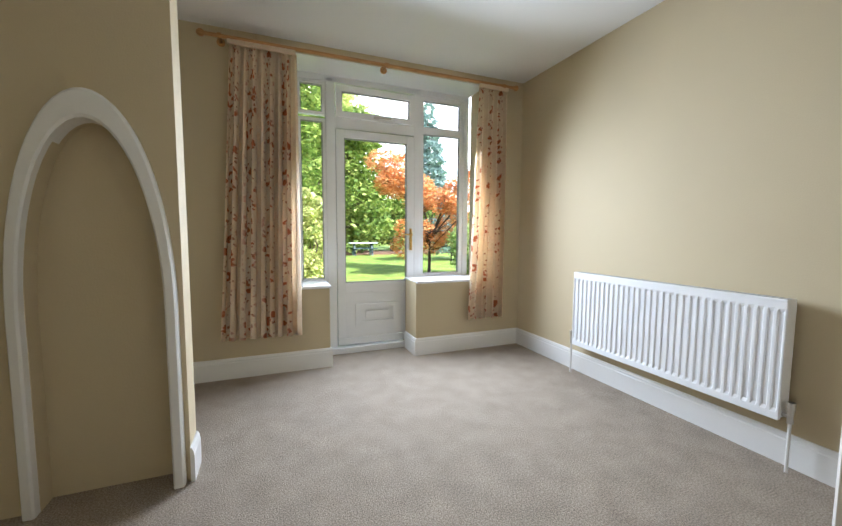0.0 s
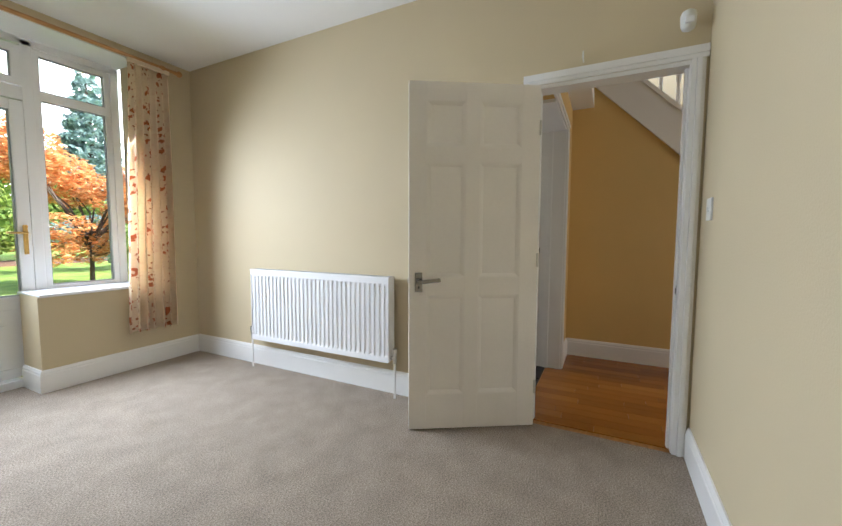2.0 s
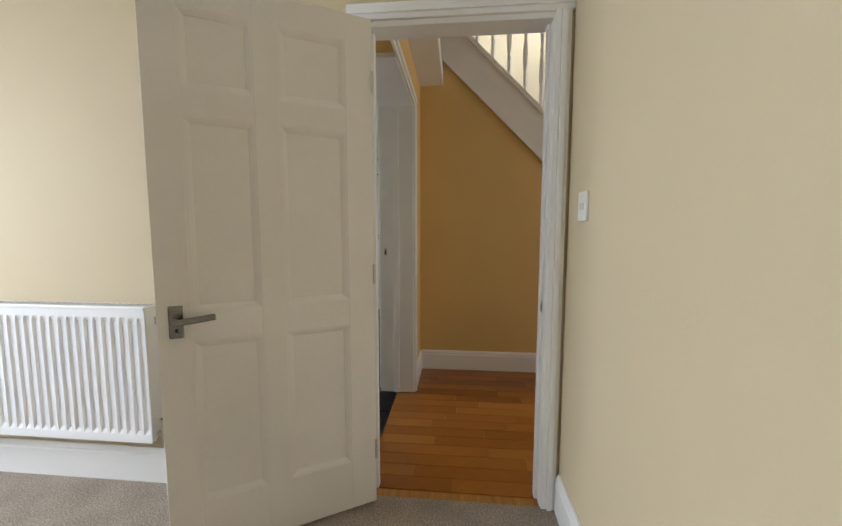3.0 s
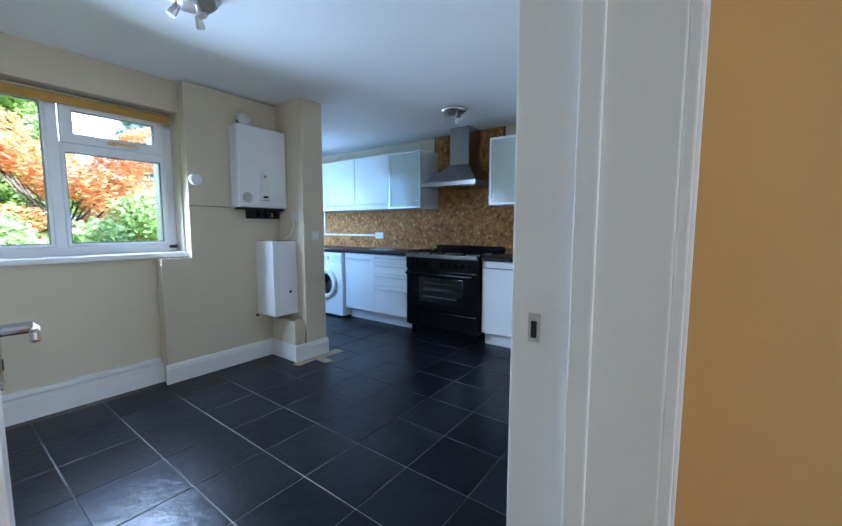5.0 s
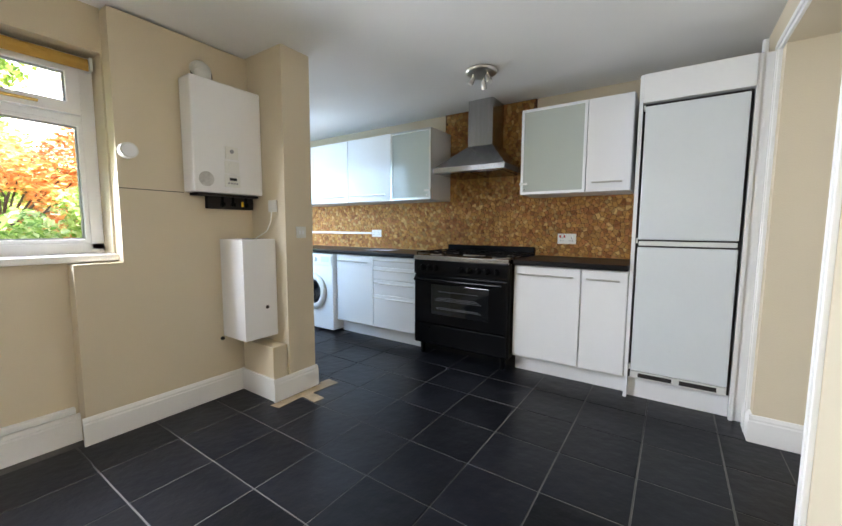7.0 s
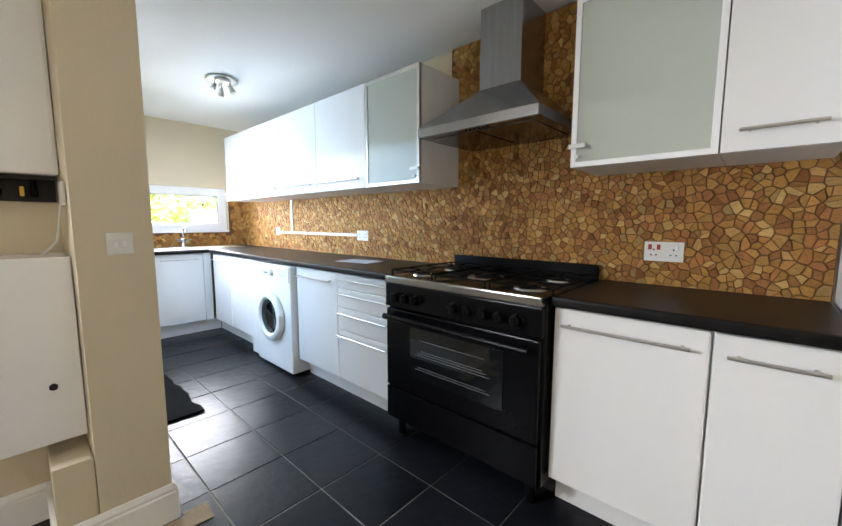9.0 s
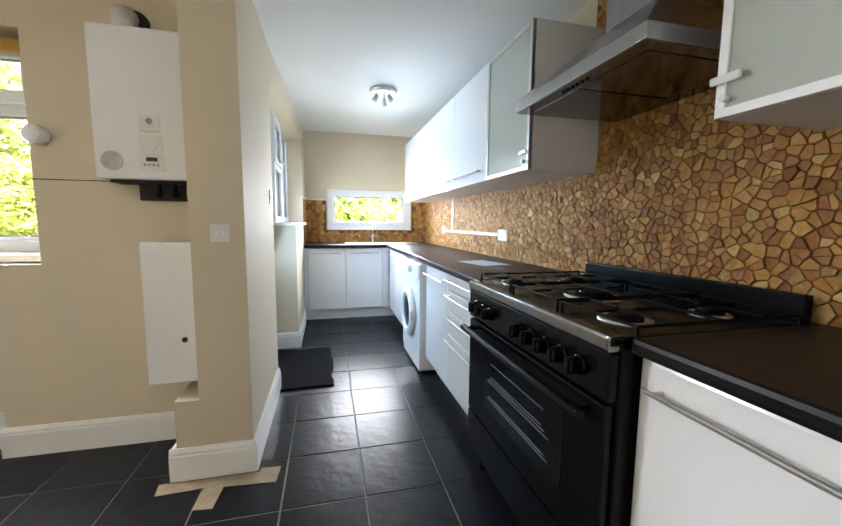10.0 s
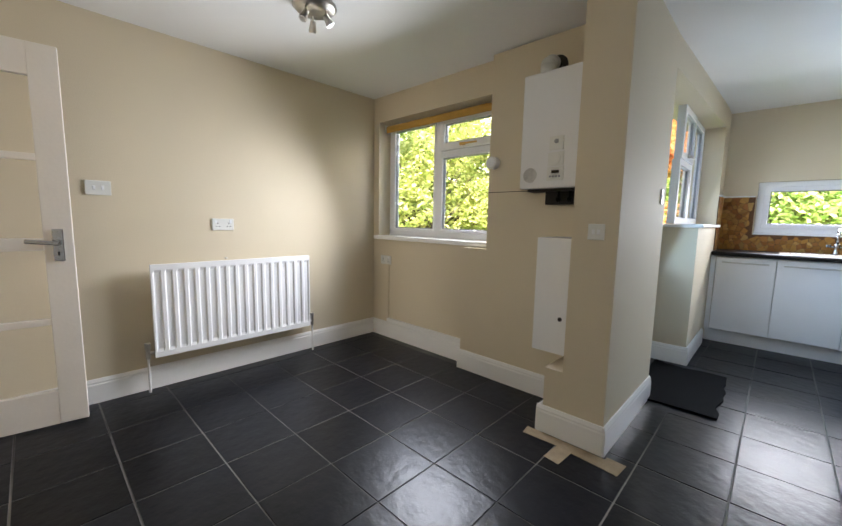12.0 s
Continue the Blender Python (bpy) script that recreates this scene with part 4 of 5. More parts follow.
def wall_unit(y0, y1, label, glass=False, hinge=1):
    u = thing("wall_unit", (0, 0, 0), label, "wall cupboard", "wall units")
    t = 0.018
    for nm, q in (("side_panel", (UX + 0.02, 4.352, y0, y0 + t, UZ0, UZ1)), ("side_panel", (UX + 0.02, 4.352, y1 - t, y1, UZ0, UZ1)), ("bottom_panel", (UX + 0.02, 4.352, y0 + t, y1 - t, UZ0, UZ0 + t)),
                  ("top_panel", (UX + 0.02, 4.352, y0 + t, y1 - t, UZ1 - t, UZ1)), ("back_panel", (4.345, 4.352, y0 + t, y1 - t, UZ0 + t, UZ1 - t))):
        part(nm, bx(*q), CARC, u)
    if glass:
        bm = ring(bmesh.new(), "x", UX, UX + 0.019, y0, y1, UZ0, UZ1, 0.022, 0.002)
        f = part("unit_door", bm, NICKEL if hinge < 0 else UPVC, u, "metal-framed frosted glass door")
        part("frosted_pane", bx(UX + 0.006, UX + 0.011, y0 + 0.022, y1 - 0.022, UZ0 + 0.022, UZ1 - 0.022), FROST, f)
        for z in (1.65, 1.88):
            part("shelf", bx(UX + 0.0205, 4.34, y0 + t, y1 - t, z, z + 0.016), CARC, u)
        yk = y1 - 0.03 if hinge > 0 else y0 + 0.03
        bm = rd((UX, yk, UZ0 + 0.04), (UX - 0.018, yk, UZ0 + 0.04), 0.008)
        box(bm, UX - 0.018, UX - 0.008, yk - 0.035, yk + 0.035, UZ0 + 0.075, UZ0 + 0.095, 0.006)
        part("catch", bm, PLASTIC if hinge > 0 else NICKEL, f)
    else:
        f = part("unit_door", bx(UX, UX + 0.019, y0 + 0.002, y1 - 0.002, UZ0, UZ1, bevel=0.004), UNIT, u)
        bar_handle(f, y0 + 0.05, y1 - 0.05, UX, UZ0 + 0.065)
    return u


wall_unit(2.365, 2.665, "white gloss wall cupboard beside the fridge housing")
wall_unit(2.667, 3.165, "wall cupboard with a frosted glass door", True, 1)
wall_unit(4.045, 4.535, "wall cupboard with a metal-framed frosted glass door", True, -1)
for a, b in ((4.537, 5.14), (5.142, 5.72), (5.722, 6.36), (6.362, 6.95)):
    wall_unit(a, b, "white gloss wall cupboard over the worktop")

# fridge freezer built into a tall housing
FH = thing("fridge_housing", (0, 0, 0), "tall white housing round a fridge freezer", "kitchen unit")
part("side_panel", bx(FX, 4.352, 2.30, 2.322, 0.0, 2.13), UNIT, FH)
part("side_panel", bx(FX, 4.352, 1.735, 1.755, 0.0, 2.13), UNIT, FH)
part("top_panel", bx(FX - 0.012, 4.352, 1.756, 2.299, 1.955, 2.13, bevel=0.003), UNIT, FH)
part("filler", bx(FX + 0.012, FX + 0.03, 1.682, 1.734, 0.0, 2.13), UNIT, FH)
part("plinth_panel", bx(FX + 0.05, FX + 0.066, 1.756, 2.299, 0.0, 0.135), UNIT, FH)
FF = thing("fridge_freezer", (4.0, 2.0, 0.14), "white built-in fridge freezer with two doors", "fridge")
FF.matrix_basis = Matrix()
part("cabinet", bx(FX + 0.036, 4.34, 1.757, 2.298, 0.14, 1.952), DARK, FF)
for a, b in ((1.085, 1.935), (0.195, 1.035)):
    part("fridge_door", bx(FX + 0.004, FX + 0.035, 1.772, 2.286, a, b, bevel=0.008), FRIDGE, FF)
part("handle_rail", bx(FX + 0.012, FX + 0.035, 1.776, 2.282, 1.045, 1.075, bevel=0.006), PLASTIC, FF)
bm = bx(FX + 0.006, FX + 0.026, 1.772, 2.286, 0.145, 0.19, bevel=0.003)
vent = part("vent_strip", bm, PLASTIC, FF)
for a in (1.82, 2.05):
    part("vent_slot", bx(FX + 0.003, FX + 0.008, a, a + 0.19, 0.155, 0.182), DARK, vent)
for z in (0.20, 1.06, 1.91):
    part("hinge", bx(FX + 0.006, FX + 0.034, 2.2865, 2.2975, z, z + 0.035, bevel=0.003), PLASTIC, FF, "white plastic hinge block")

# ---------- range cooker ----------
RC = thing("range_cooker", (3.7, 3.13, 0), "black wide range cooker with a gas hob", "cooker")
RC.matrix_basis = Matrix()
CY0, CY1, CX = 3.135, 4.04, 3.69
part("body", bx(CX + 0.03, 4.33, CY0, CY1, 0.10, 0.885, bevel=0.006), BLACK, RC)
part("hob_top", bx(CX, 4.34, CY0 - 0.002, CY1 + 0.002, 0.885, 0.908, bevel=0.006), BLACK, RC)
part("front_trim", bx(CX - 0.006, CX + 0.034, CY0 + 0.004, CY1 - 0.004, 0.869, 0.911, bevel=0.008), DIMMED, RC, "dull steel front edge of the hob")
part("control_panel", bx(CX, CX + 0.03, CY0 + 0.004, CY1 - 0.004, 0.745, 0.868, bevel=0.006), BLACK, RC)
part("splash_back", bx(4.31, 4.34, CY0, CY1, 0.905, 0.985, bevel=0.006), BLACK, RC)
for y in (3.24, 3.32, 3.40, 3.48, 3.56, 3.80, 3.87, 3.94):
    k = part("knob", lathe([(0.027, 0), (0.027, 0.006), (0.023, 0.01), (0.0215, 0.036), (0.018, 0.039)], Matrix.Translation((CX, y, 0.805)) @ pose(0, 0, 0, 0, -90, 0), 18), BLACK, RC, smooth=False)
    part("pointer", bx(CX - 0.043, CX - 0.02, y - 0.005, y + 0.005, 0.783, 0.827, bevel=0.002), IRON, k)
OD = part("oven_door", bx(CX, CX + 0.03, CY0 + 0.01, CY1 - 0.01, 0.30, 0.735, bevel=0.008), BLACK, RC)
part("oven_window", bx(CX - 0.003, CX + 0.004, 3.30, 3.85, 0.39, 0.66, bevel=0.003), DARKG, OD, "dark oven glass")
bm = rd((CX - 0.045, CY0 + 0.04, 0.70), (CX - 0.045, CY1 - 0.04, 0.70), 0.015)
for y in (CY0 + 0.07, CY1 - 0.07):
    rod(bm, (CX - 0.045, y, 0.70), (CX, y, 0.70), 0.009)
part("door_bar", bm, BLACK, OD)
for z, a in ((0.445, 0.33), (0.457, 0.35), (0.52, 0.33), (0.533, 0.35), (0.545, 0.37), (0.60, 0.36)):
    bm = rd((CX - 0.004, CY0 + a - 0.1, z), (CX - 0.004, CY1 - a + 0.10, z), 0.0010, seg=6)
    part("oven_shelf_bar", bm, GREYP, OD)
part("storage_drawer", bx(CX, CX + 0.03, CY0 + 0.01, CY1 - 0.01, 0.115, 0.292, bevel=0.006), BLACK, RC)
for x in (CX + 0.07, 4.28):
    for y in (CY0 + 0.06, CY1 - 0.06):
        part("leg", rd((x, y, 0), (x, y, 0.11), 0.022), IRON, RC)
for x, y, r in ((3.85, 3.27, 0.045), (4.15, 3.27, 0.035), (4.0, 3.585, 0.065), (3.85, 3.90, 0.035), (4.15, 3.90, 0.045)):
    b = part("burner", lathe([(r * 1.05, 0.908), (r * 1.05, 0.917), (r * 0.98, 0.921), (r * 0.8, 0.923), (r * 0.76, 0.929), (r * 0.5, 0.931)], Matrix.Translation((x, y, 0)), 28), IRON, RC, "black burner cap")
    part("burner_ring", lathe([(r * 1.6, 0.908), (r * 1.55, 0.913), (r * 1.3, 0.915), (r * 1.1, 0.911)], Matrix.Translation((x, y, 0)), 28), NICKEL, b, "dull metal burner ring")
# low wire pan supports: a frame on feet, with fingers that reach over the burners
for y in (3.27, 3.585, 3.90):
    bm = bmesh.new()
    w = 0.145
    for q in (y - w, y + w):
        rod(bm, (3.75, q, 0.934), (4.28, q, 0.934), 0.0045, seg=8)
    for x in (3.75, 4.015, 4.28):
        rod(bm, (x, y - w, 0.934), (x, y + w, 0.934), 0.0045, seg=8)
    for x in (3.85, 4.15):
        for a, b in (((x, y - w), (x, y - 0.03)), ((x, y + 0.03), (x, y + w)), ((x - 0.10, y), (x - 0.03, y)), ((x + 0.03, y), (x + 0.10, y))):
            rod(bm, (*a, 0.937), (*b, 0.937), 0.0042, seg=8)
    for x in (3.75, 4.28):
        for q in (y - w, y + w):
            rod(bm, (x, q, 0.907), (x, q, 0.936), 0.005, seg=8)
    part("pan_support", bm, IRON, RC, "black wire pan support")

# ---------- cooker hood ----------
HO = thing("cooker_hood", (0, 0, 0), "brushed steel chimney cooker hood", "cooker hood")
HY0, HY1, HX = 3.255, 3.935, 3.84
part("rim", bx(HX, 4.352, HY0, HY1, 1.645, 1.69, bevel=0.002), STEEL, HO)
bm = bmesh.new()
lo = [bm.verts.new(p) for p in ((HX, HY0, 1.69), (4.352, HY0, 1.69), (4.352, HY1, 1.69), (HX, HY1, 1.69))]
hi = [bm.verts.new(p) for p in ((4.09, 3.475, 1.90), (4.352, 3.475, 1.90), (4.352, 3.715, 1.90), (4.09, 3.715, 1.90))]
for i in range(4):
    bm.faces.new((lo[i], lo[(i + 1) % 4], hi[(i + 1) % 4], hi[i]))
part("canopy", bm, STEEL, HO)
part("chimney", bx(4.09, 4.352, 3.475, 3.715, 1.895, KC - 0.002, bevel=0.002), STEEL, HO)
# the underside's dark reflection is painted by the darker steel colour
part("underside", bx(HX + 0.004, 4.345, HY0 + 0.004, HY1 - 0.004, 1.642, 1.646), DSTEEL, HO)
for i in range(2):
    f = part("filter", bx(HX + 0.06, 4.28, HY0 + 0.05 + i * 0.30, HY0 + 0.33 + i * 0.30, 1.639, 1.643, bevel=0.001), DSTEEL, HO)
bm = bmesh.new()
for i in range(6):
    rod(bm, (HX + 0.035, 3.52 + i * 0.025, 1.638), (HX + 0.035, 3.52 + i * 0.025, 1.643), 0.007)
part("button", bm, IRON, HO)

# ---------- washing machine and dishwasher ----------
WM = thing("washing_machine", (3.72, 5.13, 0), "white front-loading washing machine under the worktop", "washing machine")
WM.matrix_basis = Matrix()
A, B, X = 5.137, 5.735, 3.715
part("body", bx(X, 4.30, A, B, 0.02, 0.862, bevel=0.012), UNIT, WM)
part("control_panel", bx(X - 0.008, X + 0.02, A + 0.01, B - 0.01, 0.735, 0.855, bevel=0.008), UNIT, WM)
part("soap_drawer", bx(X - 0.012, X, B - 0.19, B - 0.02, 0.755, 0.845, bevel=0.005), UNIT, WM)
part("label_strip", bx(X - 0.010, X - 0.007, A + 0.05, A + 0.17, 0.775, 0.835), PAPER, WM, "pale blue programme label")
part("programme_dial", lathe([(0.03, 0), (0.03, 0.012), (0.024, 0.022), (0.02, 0.024)], Matrix.Translation((X - 0.008, A + 0.27, 0.80)) @ pose(0, 0, 0, 0, -90, 0), 20), PLASTIC, WM)
for i in range(4):
    part("button", rd((X - 0.014, A + 0.33 + i * 0.025, 0.79), (X - 0.006, A + 0.33 + i * 0.025, 0.79), 0.007), GREYP, WM)
mid = Matrix.Translation((X, (A + B) / 2, 0.44)) @ pose(0, 0, 0, 0, -90, 0)
dr = part("porthole_door", lathe([(0.20, -0.002), (0.205, 0.02), (0.195, 0.04), (0.16, 0.05), (0.145, 0.04), (0.14, 0.0)], mid, 40), PLASTIC, WM, "round white porthole door", True)
part("porthole_glass", lathe([(0.14, 0.002), (0.138, 0.03), (0.10, 0.01), (0.0001, -0.002)], mid, 32), DARKG, dr, "dark porthole glass", True)
part("door_catch", bx(X - 0.05, X - 0.02, A + 0.10, A + 0.125, 0.40, 0.48, bevel=0.006), PLASTIC, dr)
part("foot_panel", bx(X + 0.006, X + 0.02, A + 0.01, B - 0.01, 0.02, 0.10, bevel=0.003), PLASTIC, WM)
DW = thing("dishwasher", (3.75, 5.74, 0), "slim white appliance beside the washing machine", "dishwasher")
DW.matrix_basis = Matrix()
part("body", bx(FX - 0.02, 4.30, 5.742, 5.915, 0.02, 0.862, bevel=0.006), UNIT, DW)
part("control_strip", bx(FX - 0.026, FX - 0.018, 5.75, 5.91, 0.77, 0.85, bevel=0.003), PLASTIC, DW)

# ---------- sink, tap ----------
SI = thing("sink", (0, 0, 0), "stainless steel inset sink and drainer", "sink")
bm = bx(3.25, 4.15, 6.97, 7.34, 0.910, 0.918, bevel=0.003)
part("drainer", bm, NICKEL, SI)
bm = bmesh.new()
for q in ((3.32, 3.325, 7.02, 7.28), (3.665, 3.67, 7.02, 7.28), (3.32, 3.67, 7.02, 7.025), (3.32, 3.67, 7.275, 7.28)):
    box(bm, *q, 0.918, 0.924, 0.002)
part("bowl_rim", bm, CHROME, SI)
TP = thing("mixer_tap", (3.62, 7.33, 0.918), "chrome mixer tap with a swan neck", "tap")
part("tap_body", lathe([(0.028, 0), (0.028, 0.01), (0.02, 0.02), (0.02, 0.07), (0.024, 0.09), (0.012, 0.10)], seg=18), CHROME, TP, smooth=True)
part("spout", tb([(0, 0, 0.09), (0, -0.01, 0.19), (0, -0.04, 0.225), (0, -0.09, 0.225), (0, -0.12, 0.19), (0, -0.12, 0.17)], 0.011), CHROME, TP, smooth=True)
for s in (-1, 1):
    bm = rd((0, 0, 0.06), (0.06 * s, 0, 0.075), 0.009)
    box(bm, 0.05 * s - 0.018, 0.05 * s + 0.018, -0.018, 0.018, 0.062, 0.09, 0.006)
    part("tap_head", bm, CHROME, TP)

# ---------- boiler ----------
BO = thing("boiler", (2.25, 4.6, 1.36), "white wall-hung gas boiler with its case front", "boiler")
BO.matrix_basis = Matrix()
part("case", bx(2.025, 2.468, 4.455, 4.598, 1.365, 2.04, bevel=0.012), UNIT, BO)
part("flue_elbow", tb([(2.14, 4.53, 2.04), (2.14, 4.53, 2.10), (2.14, 4.57, 2.125), (2.14, 4.60, 2.125)], 0.046, 20), PLASTIC, BO, smooth=True)
for z, w in ((1.62, 0.084), (1.53, 0.094), (1.445, 0.10)):
    p = part("control_plate", bx(2.255 - w / 2, 2.255 + w / 2, 4.449, 4.456, z - 0.039, z + 0.039, bevel=0.002), PLASTIC, BO)
    if z < 1.5:
        for i in range(4):
            part("button", rd((2.228 + i * 0.018, 4.446, 1.43), (2.228 + i * 0.018, 4.45, 1.43), 0.006), GREYP, p)
        part("display", bx(2.235, 2.28, 4.446, 4.45, 1.448, 1.465), DARKG, p)
    elif z < 1.6:
        part("dial", rd((2.255, 4.444, 1.53), (2.255, 4.45, 1.53), 0.031, seg=24), PLASTIC, p)
    else:
        part("emblem", rd((2.255, 4.446, 1.63), (2.255, 4.45, 1.63), 0.013, seg=16), GREYP, p)
part("dent_plate", rd((2.095, 4.452, 1.445), (2.095, 4.456, 1.445), 0.044, seg=24), mat("worn_grey_patch", (0.50, 0.49, 0.47), 0.6, vary=0.25, scale=30), BO, "grey worn round patch")
# solid near-black pieces paint the shade in the hatch and the flue hole
part("underside", box(bx(2.06, 2.46, 4.50, 4.60, 1.350, 1.364), 2.15, 2.46, 4.565, 4.60, 1.272, 1.350), DARK, BO, "dark block painted as the shade of an open hatch")
part("flue_hole", rd((2.165, 4.594, 2.105), (2.165, 4.60, 2.105), 0.066, seg=28), DARK, BO)
for x, mt in ((2.24, IRON), (2.31, IRON), (2.40, IRON)):
    bm = rd((x, 4.555, 1.285), (x, 4.555, 1.366), 0.009)
    box(bm, x - 0.013, x + 0.013, 4.543, 4.566, 1.29, 1.315, 0.004)
    part("pipe_tail", bm, mt, BO)
YEL = mat("yellow_plastic", (0.70, 0.45, 0.02), 0.4, bump=0.0)
part("tap_lever", bx(2.364, 2.376, 4.538, 4.552, 1.290, 1.325, bevel=0.003), YEL, BO)
solo("spur_switch", bx(2.455, 2.469, 4.30, 4.385, 1.255, 1.335, bevel=0.006), PLASTIC, "white fused spur switch by the boiler", "switch")
PB = thing("pipe_box", (0, 0, 0), "white boxed meter cover on the breast", "pipe box")
part("box_cover", bx(2.23, 2.467, 4.33, 4.598, 0.415, 1.075, bevel=0.004), UNIT, PB)
part("lock", rd((2.39, 4.326, 0.62), (2.39, 4.331, 0.62), 0.012), DARK, PB)
PL = thing("pipe_casing", (0, 0, 0), "low cream boxed pipe casing at the pillar foot", "pipe box")
part("casing", bx(2.36, 2.468, 4.24, 4.582, 0.0, 0.36, bevel=0.004), WALL_K, PL)
part("skirting_piece", bx(2.345, 2.36, 4.22, 4.582, 0.0, 0.15, bevel=0.004), GLOSS, PL)

solo("board_joint", bx(1.702, 2.024, 4.5975, 4.6, 1.362, 1.366), DARK, "thin open joint in the boarding", "joint", kind="structure")
solo("spur_cable", tb([(2.455, 4.345, 1.255), (2.448, 4.35, 1.19), (2.44, 4.38, 1.13), (2.42, 4.42, 1.10), (2.40, 4.46, 1.075)], 0.004), PLASTIC, "thin white cable hanging from the spur switch", "cable")
solo("pipe_stub", tb([(2.33, 4.60, 0.385), (2.33, 4.53, 0.385), (2.39, 4.50, 0.385)], 0.011), IRON, "short black pipe stub by the casing", "pipe")
solo("pipe_stub", rd((2.22, 4.60, 0.40), (2.22, 4.588, 0.40), 0.012), DARK, "small dark pipe hole in the breast", "pipe hole")
solo("unit_cable", tb([(4.10, 4.06, 2.11), (4.06, 4.12, 2.125), (4.09, 4.22, 2.112), (4.20, 4.30, 2.11)], 0.005), IRON, "loose black cable on the wall cupboard", "cable")
solo("pipe_run", tb([(4.06, 1.69, 2.145), (4.06, 1.69, 2.30)], 0.02), GLOSS, "white painted pipe over the fridge housing", "pipe")

# ---------- lights and fittings ----------
def spot_light(x, y, turn, label):
    t = thing("ceiling_spotlight", pose(x, y, KC, 0, 0, turn), label, "ceiling light", "spotlights")
    part("ceiling_plate", lathe([(0.09, 0.0), (0.115, -0.006), (0.118, -0.014), (0.10, -0.03), (0.03, -0.036)][::-1], seg=32), NICKEL, t, smooth=True)
    for i in range(3):
        a = math.radians(120 * i)
        p = Vector((0.062 * math.cos(a), 0.062 * math.sin(a), -0.03))
        d = Vector((math.cos(a) * 0.55, math.sin(a) * 0.55, -1)).normalized()
        arm = part("arm", rd(p, p + Vector((0, 0, -0.035)), 0.006), NICKEL, t)
        c = p + Vector((0, 0, -0.035))
        part("lamp_holder", rd(c - d * 0.01, c + d * 0.045, 0.014, 0.022, seg=16), NICKEL, arm)
        part("bulb", rd(c + d * 0.045, c + d * 0.05, 0.019, seg=16), PLASTIC, arm)
    return t


spot_light(1.30, 3.46, 40, "nickel ceiling light with three spots")
spot_light(3.535, 3.33, 10, "nickel ceiling light with three spots by the hood")
spot_light(3.53, 5.74, 75, "nickel ceiling light with three spots over the galley")
SN = thing("sensor", (0, 0, 0), "round white sensor on the breast", "sensor")
part("sensor_body", rd((1.745, 4.598, 1.565), (1.745, 4.55, 1.565), 0.042, seg=24), PLASTIC, SN)
part("sensor_face", rd((1.745, 4.552, 1.565), (1.745, 4.545, 1.565), 0.033, seg=24), UPVC, SN)


def switch_plate(m, w, h, rockers, label, kind="light switch", pins=False):
    """On a wall whose face is local y = 0, standing out to -y."""
    t = thing("socket" if pins else "light_switch", m, label, kind)
    part("plate", bx(-w / 2, w / 2, -0.009, 0, -h / 2, h / 2, bevel=0.003), PLASTIC, t)
    for x, c in rockers:
        part("rocker", bx(x - 0.007, x + 0.007, -0.013, -0.008, -0.012 + (0.02 if pins else 0), 0.012 + (0.02 if pins else 0), bevel=0.002), c, t)
    if pins:
        for x in ((-w / 4, w / 4) if w > 0.1 else (0,)):
            bm = bx(x - 0.003, x + 0.003, -0.0097, -0.008, 0.004, 0.012)
            box(bm, x - 0.014, x - 0.007, -0.0097, -0.008, -0.018, -0.013)
            box(bm, x + 0.007, x + 0.014, -0.0097, -0.008, -0.018, -0.013)
            part("pin_holes", bm, DARK, t)
    return t


switch_plate(pose(-0.19, 0.70, 1.26, 0, 0, 180), 0.085, 0.10, [(-0.015, PLASTIC), (0.015, PLASTIC)], "tall white light switch by the doorway")
switch_plate(pose(2.59, 4.22, 1.12), 0.078, 0.078, [(-0.012, UPVC), (0.012, UPVC)], "white switch plate on the pillar")
switch_plate(pose(2.69, 5.0, 1.33, 0, 0, 90), 0.05, 0.09, [(0, PLASTIC)], "small white switch on the pillar side")
switch_plate(pose(0.28, 2.60, 1.315, 0, 0, 90), 0.12, 0.085, [(-0.02, UPVC), (0.02, UPVC)], "white light switch by the kitchen door")
switch_plate(pose(0.28, 3.285, 1.10, 0, 0, 90), 0.146, 0.085, [(-0.05, UPVC), (0.05, UPVC)], "white double socket over the radiator", "socket", True)
switch_plate(pose(0.475, 4.70, 0.765), 0.146, 0.085, [(-0.05, UPVC), (0.05, UPVC)], "white double socket on the window wall", "socket", True)
switch_plate(pose(4.352, 2.865, 1.065, 0, 0, -90), 0.155, 0.09, [(-0.055, REDP), (-0.02, REDP), (0.05, UPVC)], "white cooker control unit with two red switches", "socket", True)
switch_plate(pose(4.352, 5.05, 1.085, 0, 0, -90), 0.146, 0.085, [(-0.05, UPVC), (0.05, UPVC)], "white double socket over the worktop", "socket", True)
switch_plate(pose(4.352, 6.55, 1.10, 0, 0, -90), 0.085, 0.085, [(0, UPVC)], "white single socket over the worktop", "socket", True)
CT = thing("cable_trunking", (0, 0, 0), "white plastic cable trunking on the stone splashback", "trunking")
part("trunk_run", bx(4.335, 4.352, 5.12, 6.51, 1.075, 1.10, bevel=0.003), PLASTIC, CT)
part("trunk_drop", bx(4.335, 4.352, 6.21, 6.235, 1.10, 1.43, bevel=0.003), PLASTIC, CT)
